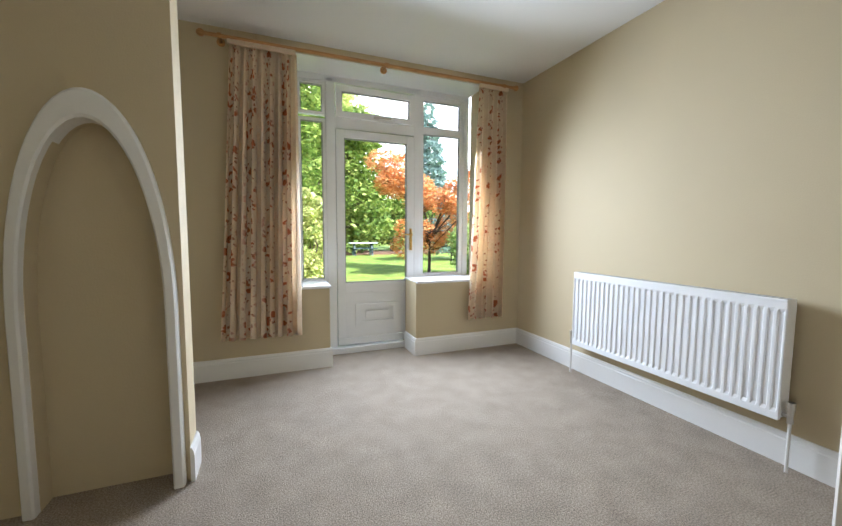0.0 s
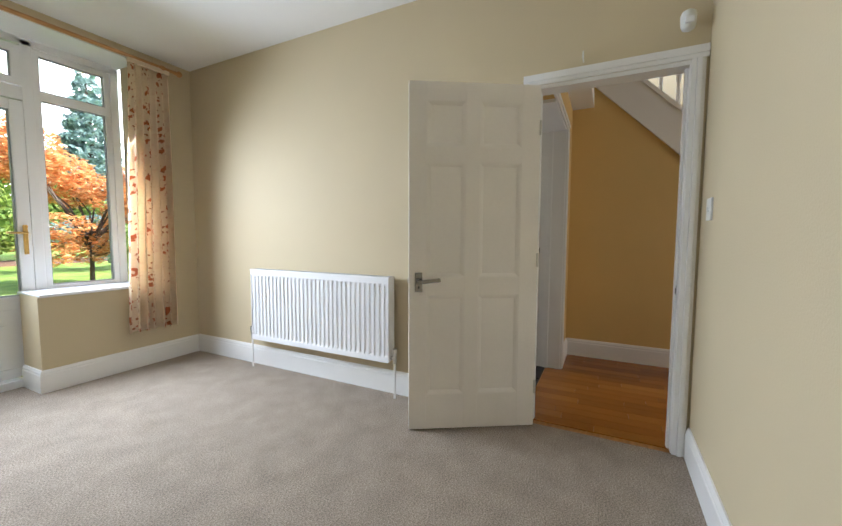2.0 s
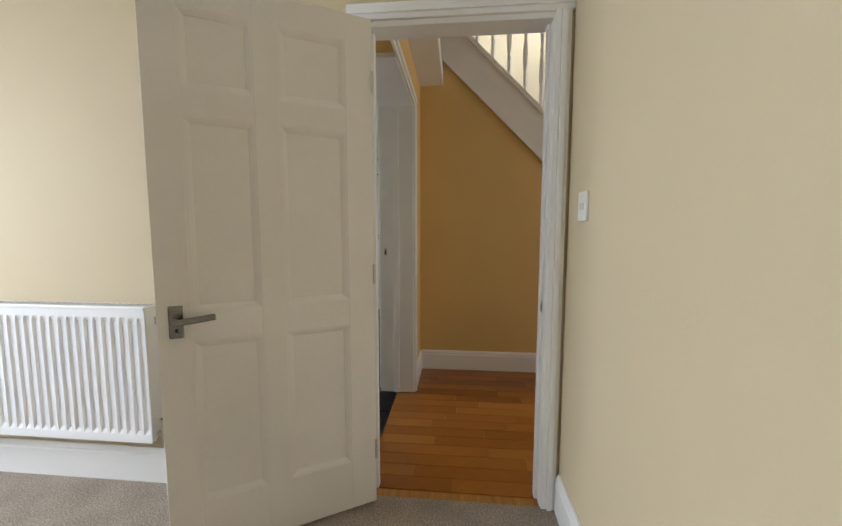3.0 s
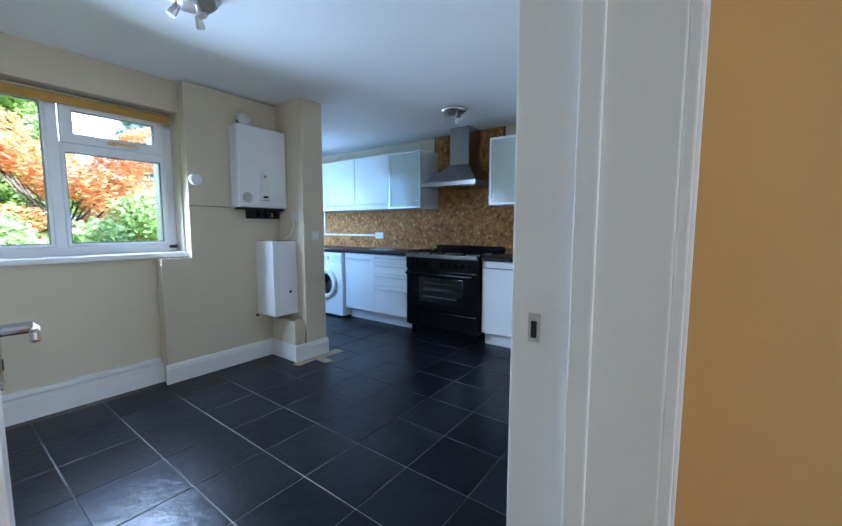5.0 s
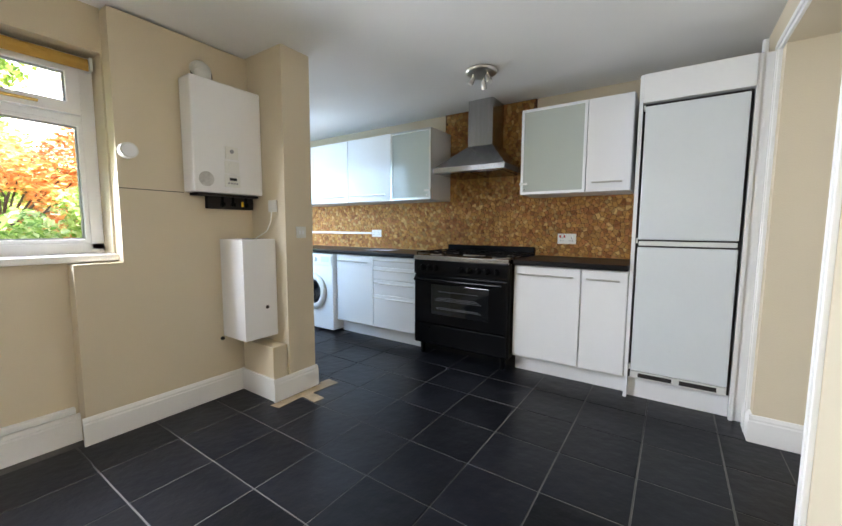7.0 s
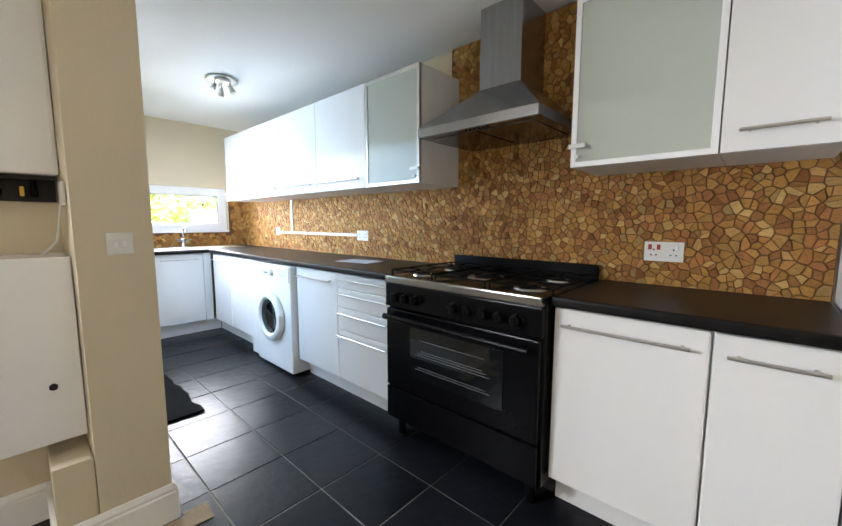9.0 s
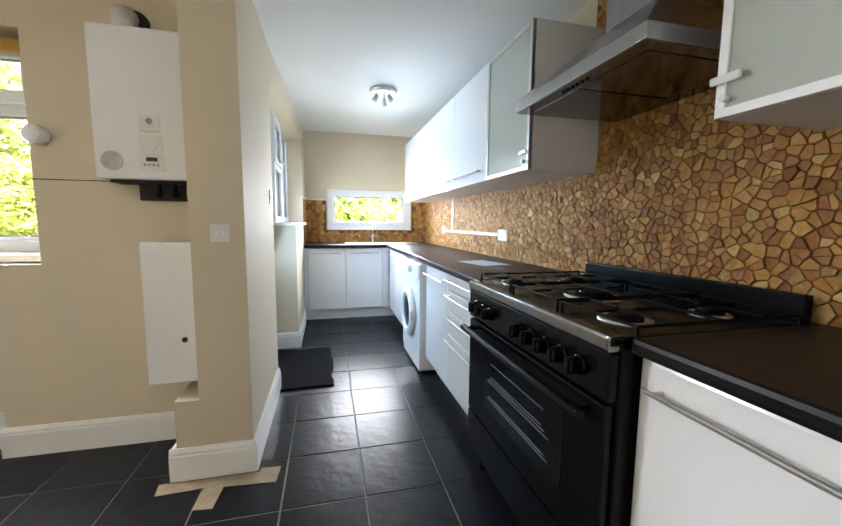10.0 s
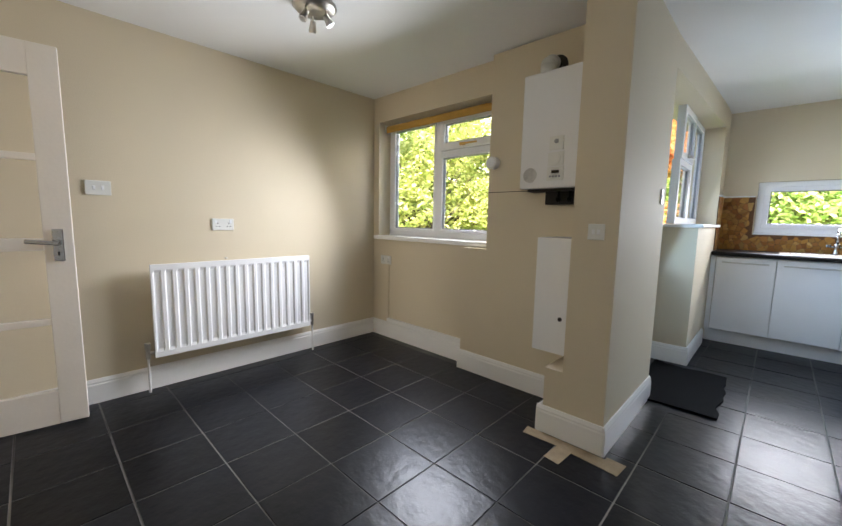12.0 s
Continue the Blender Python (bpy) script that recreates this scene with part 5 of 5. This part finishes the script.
CT2 = solo("cable_trunking", bx(0.505, 0.525, 4.688, 4.70, 0.155, 0.73, bevel=0.003), WALL_K, "painted trunking below the socket", "trunking")
solo("pipe_run", bx(0.52, 1.47, 4.668, 4.70, 0.160, 0.195, bevel=0.006), GLOSS, "painted pipe run over the skirting", "pipe")
PR = thing("alarm_sensor", (0, 0, 0), "white corner movement sensor over the doorway", "alarm sensor")
part("bracket", rd((0.0, 0.775, 2.165), (-0.04, 0.80, 2.165), 0.009), PLASTIC, PR)
part("sensor_body", lathe([(0.012, 2.112), (0.026, 2.12), (0.032, 2.14), (0.034, 2.175), (0.028, 2.198), (0.012, 2.208)], Matrix.Translation((-0.062, 0.802, 0)), 20), PLASTIC, PR, smooth=True)
part("sensor_lens", bx(-0.101, -0.088, 0.782, 0.822, 2.135, 2.165, bevel=0.005), UPVC, PR)
solo("cable_stub", tb([(-0.002, 1.26, 2.085), (-0.02, 1.262, 2.10), (-0.02, 1.262, 2.135)], 0.004), PLASTIC, "cut white cable end over the doorway", "cable")

# ---------- mat, paper, cupboard door ----------
rnd = random.Random(5)
pts = [(2.69, 5.05)] + [(2.69 + 0.37 * i / 6, 5.06 + rnd.uniform(-0.015, 0.015)) for i in range(1, 6)] + [(3.07, 5.07)] + [(3.06 + rnd.uniform(-0.015, 0.015), 5.07 + 0.82 * i / 10) for i in range(1, 10)] + [(3.05, 5.89)] + [(3.05 - 0.48 * i / 6, 5.90 + rnd.uniform(-0.02, 0.02)) for i in range(1, 6)] + [(2.57, 5.94), (2.575, 5.15), (2.69, 5.14)]
solo("door_mat", prism(pts, "z", 0.001, 0.014), RUBBER, "black ribbed rubber mat with ragged edges", "mat")
solo("paper_sheet", bx(-0.10, 0.10, -0.15, 0.15, 0.911, 0.9125, m=pose(4.05, 4.72, 0, 0, 0, 12)), PAPER, "pale sheet of paper on the worktop", "paper")
CD = thing("cupboard_door", (0, 0, 0), "white understairs cupboard door with a small knob", "door")
part("leaf", bx(2.66, 3.50, 1.342, 1.372, 0.02, 2.03, bevel=0.004), DOORW, CD)
part("knob", lathe([(0.006, 0), (0.006, 0.012), (0.014, 0.022), (0.008, 0.03)], Matrix.Translation((3.42, 1.372, 1.08)) @ pose(0, 0, 0, -90, 0, 0), 14), IRON, CD)

# ---------- stairs ----------
ST = thing("staircase", (0, 0, 0), "white painted stairs climbing behind the spandrel", "stairs")
y0, y1 = -1.25, 1.44
part("stringer", prism([(y0, slope(y0) - 0.0), (y1, slope(y1)), (y1, slope(y1) + 0.36), (y0, slope(y0) + 0.36)], "x", 1.525, 1.565), GLOSS, ST, "white closed string")
part("string_bead", prism([(y0, slope(y0) + 0.33), (y1, slope(y1) + 0.33), (y1, slope(y1) + 0.375), (y0, slope(y0) + 0.375)], "x", 1.512, 1.58), GLOSS, ST)
part("string_foot_bead", prism([(y0, slope(y0) - 0.015), (y1, slope(y1) - 0.015), (y1, slope(y1) + 0.03), (y0, slope(y0) + 0.03)], "x", 1.515, 1.545), GLOSS, ST)
for i in range(13):
    y = -1.2 + i * 0.2
    part("tread", bx(1.605, 2.45, y, y + 0.235, slope(y) + 0.09, slope(y) + 0.115, bevel=0.004), GLOSS, ST)
    part("riser", bx(1.605, 2.45, y + 0.22, y + 0.235, slope(y) + 0.115, slope(y) + 0.29), GLOSS, ST)
for i in range(15):
    y = -0.75 + i * 0.125
    z = slope(y) + 0.37
    part("baluster", lathe([(0.015, 0), (0.015, 0.14), (0.010, 0.16), (0.019, 0.21), (0.021, 0.30), (0.010, 0.40), (0.016, 0.43), (0.010, 0.46), (0.017, 0.56), (0.015, 0.60), (0.015, 0.80)], Matrix.Translation((1.545, y, z)), 10), GLOSS, ST)
part("handrail", prism([(y0, slope(y0) + 1.16), (y1, slope(y1) + 1.16), (y1, slope(y1) + 1.22), (y0, slope(y0) + 1.22)], "x", 1.515, 1.575), GLOSS, ST)

# ---------- garden ----------
solo("ground", bx(-400, 400, 5.0, 800, -0.35, -0.16), LAWN, "sunlit lawn", "lawn", kind="structure")


def foliage(rnd, blobs, count, size, flat=0.0):
    """Many small bent leaves spread through uneven clumps (centre, radii)."""
    vs, fs = [], []
    weights = [b[1][0] * b[1][1] * b[1][2] for b in blobs]
    for _ in range(count):
        c, r = rnd.choices(blobs, weights)[0]
        d = Vector((rnd.gauss(0, 1), rnd.gauss(0, 1), rnd.gauss(0, 1))).normalized()
        k = rnd.uniform(0.45, 1.0) ** 0.5 * (1 + 0.25 * noise.noise(Vector((d.x * 2 + c[0], d.y * 2 + c[1], d.z * 2 + c[2]))))
        p = Vector((c[0] + d.x * r[0] * k, c[1] + d.y * r[1] * k, c[2] + d.z * r[2] * k))
        s = size * rnd.uniform(0.6, 1.4)
        q = Euler((rnd.uniform(-0.9, 0.9) * (1 - flat), rnd.uniform(-0.9, 0.9) * (1 - flat), rnd.uniform(0, 6.28))).to_matrix()
        n = len(vs)
        for u, v, w in ((-0.5, 0, 0), (0, -0.3, 0.08), (0.5, 0, 0), (0, 0.3, 0.08)):
            vs.append(p + q @ (Vector((u, v, w)) * s))
        fs.append((n, n + 1, n + 2, n + 3))
    me = bpy.data.meshes.new("crown")
    me.from_pydata(vs, [], fs)
    return me


def tree(name, at, label, category, trunk_h, trunk_r, blobs, count, size, material, seed, flat=0.0):
    rnd = random.Random(seed)
    t = thing(name, at, label, category)
    bm = rd((0, 0, -0.02), (0.05, 0.03, trunk_h), trunk_r, trunk_r * 0.6, seg=9)
    for c, r in blobs:
        a = Vector((0.05 * rnd.uniform(0, 1), 0.03, trunk_h * rnd.uniform(0.55, 1.0)))
        b = Vector(c)
        m = (a + b) / 2 + Vector((rnd.uniform(-0.15, 0.15), rnd.uniform(-0.15, 0.15), 0.1))
        rod(bm, a, m, trunk_r * 0.45, trunk_r * 0.3, 7)
        rod(bm, m, b, trunk_r * 0.3, trunk_r * 0.12, 7)
    part("trunk", bm, BARK, t)
    me = foliage(rnd, blobs, count, size, flat)
    me.materials.append(material)
    ob = new("crown", me)
    ob.parent = t
    return t


def clumps(seed, n, spread, z0, z1, r0, r1):
    rnd = random.Random(seed)
    return [((rnd.uniform(-spread[0], spread[0]), rnd.uniform(-spread[1], spread[1]), rnd.uniform(z0, z1)), (rnd.uniform(r0, r1), rnd.uniform(r0, r1), rnd.uniform(r0, r1) * 0.75)) for _ in range(n)]


G = -0.16
tree("maple_tree", (2.3, 12.5, G), "orange-leaved maple in the garden", "tree", 1.4, 0.06, clumps(1, 22, (1.5, 1.2), 0.9, 3.6, 0.4, 0.78), 17000, 0.12, LEAF_O, 1, 0.4)
tree("shrub", (1.15, 7.3, G), "green shrub below the kitchen window", "shrub", 0.4, 0.04, clumps(2, 12, (0.7, 0.35), 0.4, 1.25, 0.25, 0.45), 7000, 0.08, LEAF_P, 2)
tree("laurel_tree", (0.9, 25.5, G), "tall dense green laurel behind the lawn", "tree", 2.4, 0.2, clumps(3, 46, (3.4, 1.4), 0.9, 8.5, 1.1, 2.0), 24000, 0.30, LEAF_G, 3)
tree("hedge_tree", (-3.6, 21.0, G), "tall green hedge tree by the lawn", "tree", 2.4, 0.2, clumps(4, 44, (2.6, 2.0), 0.9, 9.0, 1.1, 2.0), 24000, 0.28, LEAF_G, 4)
tree("shrub", (-1.62, 10.0, G), "yellow-green shrub by the lawn", "shrub", 0.6, 0.05, clumps(5, 12, (0.3, 0.5), 0.4, 2.2, 0.28, 0.45), 7000, 0.10, LEAF_Y, 5)
tree("shrub", (5.6, 17.5, G), "rounded dark green shrub behind the maple", "shrub", 0.6, 0.06, clumps(6, 16, (1.9, 0.8), 0.4, 1.7, 0.5, 0.9), 9000, 0.14, LEAF_B, 6)
tree("conifer_tree", (9.6, 30.0, G), "tall blue-green conifer behind the garden", "tree", 10.0, 0.22, [((0, 0, 1.8 + i * 1.05), (2.6 - i * 0.23, 2.6 - i * 0.23, 0.7)) for i in range(10)], 12000, 0.38, LEAF_B, 7)
tree("leafy_tree", (-1.3, 31.0, G), "tall leafy yellow-green tree in the distance", "tree", 3.0, 0.2, clumps(8, 40, (5.0, 2.0), 2.0, 12.0, 1.4, 2.4), 15000, 0.42, LEAF_Y, 8)
tree("leafy_tree", (5.6, 27.0, G), "low pale green tree behind the maple", "tree", 2.0, 0.16, clumps(9, 24, (2.4, 1.2), 0.9, 3.6, 0.9, 1.5), 11000, 0.26, LEAF_G, 9)
tree("hedge", (4.0, 10.6, G), "pale sunlit hedge behind the sink window", "hedge", 0.5, 0.06, clumps(11, 15, (0.95, 0.4), 0.5, 1.75, 0.4, 0.65), 9000, 0.11, LEAF_P, 11)
tree("hedge", (-4.7, 10.6, G), "tall yellow-green hedge along the garden side", "hedge", 0.8, 0.06, clumps(12, 56, (0.6, 4.6), 0.4, 4.6, 0.7, 1.05), 30000, 0.15, LEAF_Y, 12)
tree("hedge", (-8.5, 15.0, G), "tall green hedge at the garden boundary", "hedge", 1.2, 0.1, clumps(13, 30, (1.5, 4.0), 0.6, 5.5, 1.0, 1.6), 14000, 0.24, LEAF_G, 13)
rnd = random.Random(41)
me = foliage(rnd, [((-34 + i * 1.6 + rnd.uniform(-0.5, 0.5), 44 + rnd.uniform(-2, 2), 1.2 + rnd.uniform(0, 1.4)), (1.7, 1.2, 2.1)) for i in range(48)], 26000, 0.55)
me.materials.append(LEAF_G)
tagged(new("far_woods", me), "line of green trees beyond the garden", "woods", kind="stuff")
CLOUD = bpy.data.materials.new("bright_cloud")
CLOUD.use_nodes = True
glow = CLOUD.node_tree.nodes["Principled BSDF"]
glow.inputs["Base Color"].default_value = (0.8, 0.8, 0.8, 1)
glow.inputs["Emission Color"].default_value = (0.93, 0.97, 1.0, 1)
glow.inputs["Emission Strength"].default_value = 0.42
solo("backdrop", bx(-160, 160, 90, 90.5, -1, 75), CLOUD, "bright white overcast sky in the distance", "sky", kind="structure")
SOIL = mat("bare_soil", (0.17, 0.09, 0.05), 0.95, vary=0.3, scale=4, fine=40, bump=0.3)
solo("flower_bed", prism([(-8, 22.8), (-2, 23.3), (3, 23.0), (9, 23.6), (9, 27.5), (-8, 27.5)], "z", G - 0.02, G + 0.04), SOIL, "bare brown soil bed behind the lawn", "flower bed", kind="structure")

FN = thing("fence", (0, 0, 0), "grey slatted garden fence", "fence")
slat = mesh_of("fence_slat", bx(0, 0.12, 0, 0.02, 0, 1.55, bevel=0.004), FENCE)
for i in range(46):
    s = new("fence_slat", slat)
    s.parent, s.location = FN, (4.35 + i * 0.125, 9.6, -0.16)
bm = bmesh.new()
for z in (0.2, 1.2):
    box(bm, 4.35, 10.1, 9.62, 9.66, z, z + 0.08)
part("fence_rail", bm, FENCE, FN)

PT = thing("picnic_table", (2.45, 22.6, G), "dark green garden table on trestle legs", "garden table")
part("tabletop", bx(-0.80, 0.80, -0.35, 0.35, 0.70, 0.75, bevel=0.01), mat("weathered_table_top", (0.45, 0.50, 0.48), 0.6), PT, "pale weathered table top")
for x in (-0.5, 0.5):
    for s in (-1, 1):
        part("leg", bx(-0.045, 0.045, -0.03, 0.03, 0.0, 0.78, m=pose(x, s * 0.30, 0, s * 16, 0, 0)), BENCHG, PT)
for s in (-1, 1):
    part("bench_seat", bx(-0.7, 0.7, s * 0.62 - 0.12, s * 0.62 + 0.12, 0.41, 0.45, bevel=0.01), BENCHG, PT)
    part("bench_beam", bx(-0.52, -0.46, min(0, s * 0.66), max(0, s * 0.66), 0.36, 0.41), BENCHG, PT)
    part("bench_beam", bx(0.46, 0.52, min(0, s * 0.66), max(0, s * 0.66), 0.36, 0.41), BENCHG, PT)

# ---------- small pieces of floor and walls ----------
# oak strips of the hall
rnd = random.Random(31)
strips = {}
for i in range(-1, 16):
    y = -2.0 - rnd.uniform(0, 0.5)
    first, last = (0.78, 1.49) if i < 0 else (-2.0, 1.555)
    while y < 1.55:
        l = rnd.choice((0.45, 0.6, 0.75))
        a, b = max(y, first), min(y + l, last)
        if b - a > 0.03:
            key = round(b - a, 3)
            if key not in strips:
                bm = bx(0.0012, 0.0888, 0.001, key - 0.001, -0.007, 0.0)
                strips[key] = mesh_of("floor_strip", bm, OAKP)
            s = new("floor_strip", strips[key])
            s.parent, s.location = FLOOR_H, (0.145 + i * 0.09, a, -0.001)
        y += l
# slate tiles
TW, TL = 0.348, 0.35
rnd = random.Random(11)
shapes = {}


def tile_mesh(w, l):
    key = (round(w, 3), round(l, 3))
    if key not in shapes:
        bm = bmesh.new()
        g, b = 0.0024, 0.002
        lo = [bm.verts.new(p) for p in ((g, g, -0.006), (w - g, g, -0.006), (w - g, l - g, -0.006), (g, l - g, -0.006))]
        hi = [bm.verts.new(p) for p in ((g + b, g + b, 0.0), (w - g - b, g + b, 0.0), (w - g - b, l - g - b, 0.0), (g + b, l - g - b, 0.0))]
        for i in range(4):
            bm.faces.new((lo[i], lo[(i + 1) % 4], hi[(i + 1) % 4], hi[i]))
        bm.faces.new(hi)
        shapes[key] = mesh_of("tile", bm, SLATE)
    return shapes[key]


X0, Y0 = 1.795 - 5 * TW, 3.57 - 6 * TL
x = X0
while x < 4.0:
    y = Y0
    while y < 7.05:
        a, b = max(x, 0.285), min(x + TW, 3.90)
        c, d = max(y, 1.562), min(y + TL, 7.05)
        blocked = (c > 4.5 and b < 2.45) or (a > 2.3 and b < 2.72 and c > 4.15 and d < 4.9)
        if c > 4.2 and a < 2.70 < b and d <= 5.2:
            a = 2.70
        if c > 5.0 and b > 2.5 and a < 2.55:
            a = 2.55
        if b < 2.45:
            d = min(d, 4.68)
        if b - a > 0.04 and d - c > 0.04 and not blocked and not (a < 2.55 and c > 4.6):
            t = new("tile", tile_mesh(b - a, d - c))
            t.parent, t.location = FLOOR_K, (a, c, rnd.uniform(-0.0008, 0.0008))
        y += TL
    x += TW
solo("bare_patch", prism([(2.31, 4.12), (2.50, 4.13), (2.49, 4.00), (2.57, 3.99), (2.58, 4.12), (2.80, 4.10), (2.81, 4.21), (2.72, 4.215), (2.72, 4.19), (2.30, 4.195)], "z", 0.0015, 0.004), SCREED, "bare screed where tiles are missing", "floor patch", kind="structure")


# irregular stone pieces on the splashback
def cells(u0, u1, v0, v1, step, seed):
    """Uneven many-sided pieces that fill a rectangle."""
    r = random.Random(seed)
    nu, nv = max(1, round((u1 - u0) / step)), max(1, round((v1 - v0) / step))
    su, sv = (u1 - u0) / nu, (v1 - v0) / nv
    seeds = {(i, j): (u0 + (i + 0.5 + r.uniform(-0.55, 0.55)) * su, v0 + (j + 0.5 + r.uniform(-0.55, 0.55)) * sv) for i in range(nu) for j in range(nv) if r.random() > 0.16}
    out = []
    for (i, j), (a, b) in seeds.items():
        poly = [(max(u0, a - 2 * su), max(v0, b - 2 * sv)), (min(u1, a + 2 * su), max(v0, b - 2 * sv)), (min(u1, a + 2 * su), min(v1, b + 2 * sv)), (max(u0, a - 2 * su), min(v1, b + 2 * sv))]
        for di in (-3, -2, -1, 0, 1, 2, 3):
            for dj in (-3, -2, -1, 0, 1, 2, 3):
                o = seeds.get((i + di, j + dj))
                if o is None or (di, dj) == (0, 0):
                    continue
                nx, ny = o[0] - a, o[1] - b
                lim = nx * (a + o[0]) / 2 + ny * (b + o[1]) / 2
                new_poly = []
                for p, q in zip(poly, poly[1:] + poly[:1]):
                    dp, dq = nx * p[0] + ny * p[1] - lim, nx * q[0] + ny * q[1] - lim
                    if dp <= 0:
                        new_poly.append(p)
                    if dp * dq < 0:
                        f = dp / (dp - dq)
                        new_poly.append((p[0] + (q[0] - p[0]) * f, p[1] + (q[1] - p[1]) * f))
                poly = new_poly
                if not poly:
                    break
            if not poly:
                break
        if len(poly) > 2:
            cu, cv = sum(p[0] for p in poly) / len(poly), sum(p[1] for p in poly) / len(poly)
            out.append((cu, cv, [((p[0] - cu), (p[1] - cv)) for p in poly]))
    return out


def stone(bm, poly, place, rnd):
    """One stone, its edge set in from the joint and its face proud and a little tilted."""
    h = rnd.uniform(0.003, 0.009)
    tu, tv = rnd.uniform(-0.09, 0.09), rnd.uniform(-0.09, 0.09)
    rim = lambda k: [(u * (1 - k / max(0.01, math.hypot(u, v))), v * (1 - k / max(0.01, math.hypot(u, v)))) for u, v in poly]
    lo = [bm.verts.new(place(u, v, 0.0)) for u, v in rim(rnd.uniform(0.0010, 0.0024))]
    hi = [bm.verts.new(place(u, v, h + u * tu + v * tv)) for u, v in rim(rnd.uniform(0.0026, 0.0042))]
    n = len(poly)
    for i in range(n):
        bm.faces.new((lo[i], lo[(i + 1) % n], hi[(i + 1) % n], hi[i]))
    bm.faces.new(hi)


SB = solo("splashback", bx(4.354, 4.369, 2.33, 7.418, 0.90, 1.45), STONEG, "splashback of irregular ochre stone pieces", "splashback", kind="structure")
SB2 = solo("splashback_hood", bx(4.354, 4.369, 3.17, 4.11, 1.4505, KC - 0.002), STONEG, "ochre stone pieces behind the cooker hood", "splashback", kind="structure")
rnd = random.Random(21)
pieces = []
for u, v, poly in cells(2.33, 7.41, 0.905, KC - 0.004, 0.0305, 3):
    if 3.18 < u < 4.10:
        pieces.append(((u, v, poly), SB if v < 1.45 else SB2))
    elif v < 1.445:
        pieces.append(((u, v, [(a, min(b, 1.45 - v)) for a, b in poly]), SB))
pieces.sort(key=lambda q: abs(q[0][0] - 3.5) + abs(q[0][1] - 1.3) * 0.5)
rest = {SB: bmesh.new(), SB2: bmesh.new()}
for k, ((u, v, poly), owner) in enumerate(pieces):
    if k < 300:
        bm = bmesh.new()
        stone(bm, poly, lambda a, b, c: (-c, a, b), rnd)
        bmesh.ops.recalc_face_normals(bm, faces=bm.faces)
        s = new("stone", mesh_of("stone", bm, STONES))
        s.parent, s.location = owner, (4.354, u, v)
    else:
        stone(rest[owner], poly, lambda a, b, c: (4.354 - c, u + a, v + b), rnd)
for owner, bm in rest.items():
    if bm.faces:
        bmesh.ops.recalc_face_normals(bm, faces=bm.faces)
        part("stones", bm, STONEJ, owner, kind="stuff")
    else:
        bm.free()
# the same stone on the sink wall and the side reveal
SB3 = solo("splashback_sink", holed("y", 7.404, 7.419, 2.766, 4.352, 0.90, 1.45, [(3.03, 4.15, 1.075, 1.46)]), STONEG, "ochre stone pieces round the sink window", "splashback", kind="structure")
bm = bmesh.new()
for c in cells(2.77, 4.35, 0.912, 1.45, 0.038, 6):
    if not (3.0 < c[0] < 4.18 and c[1] > 1.05):
        stone(bm, c[2], lambda a, b, d, c=c: (c[0] + a, 7.404 - d, c[1] + b), rnd)
bmesh.ops.recalc_face_normals(bm, faces=bm.faces)
part("stones", bm, STONEJ, SB3, kind="stuff")
SB4 = solo("splashback_side", bx(2.766, 2.772, 7.085, 7.403, 0.912, 1.45), STONEG, "ochre stone pieces beside the side window", "splashback", kind="structure")
bm = bmesh.new()
for c in cells(7.09, 7.40, 0.915, 1.45, 0.038, 7):
    stone(bm, c[2], lambda a, b, d, c=c: (2.772 + d, c[0] + a, c[1] + b), rnd)
bmesh.ops.recalc_face_normals(bm, faces=bm.faces)
part("stones", bm, STONEJ, SB4, kind="stuff")
solo("tile_trim", bx(2.768, 2.79, 7.09, 7.40, 1.452, 1.465), GLOSS, "white tile trim over the stone", "trim", kind="structure")
solo("tile_trim", bx(2.77, 3.03, 7.395, 7.418, 1.452, 1.465), GLOSS, "white tile trim over the stone", "trim", kind="structure")
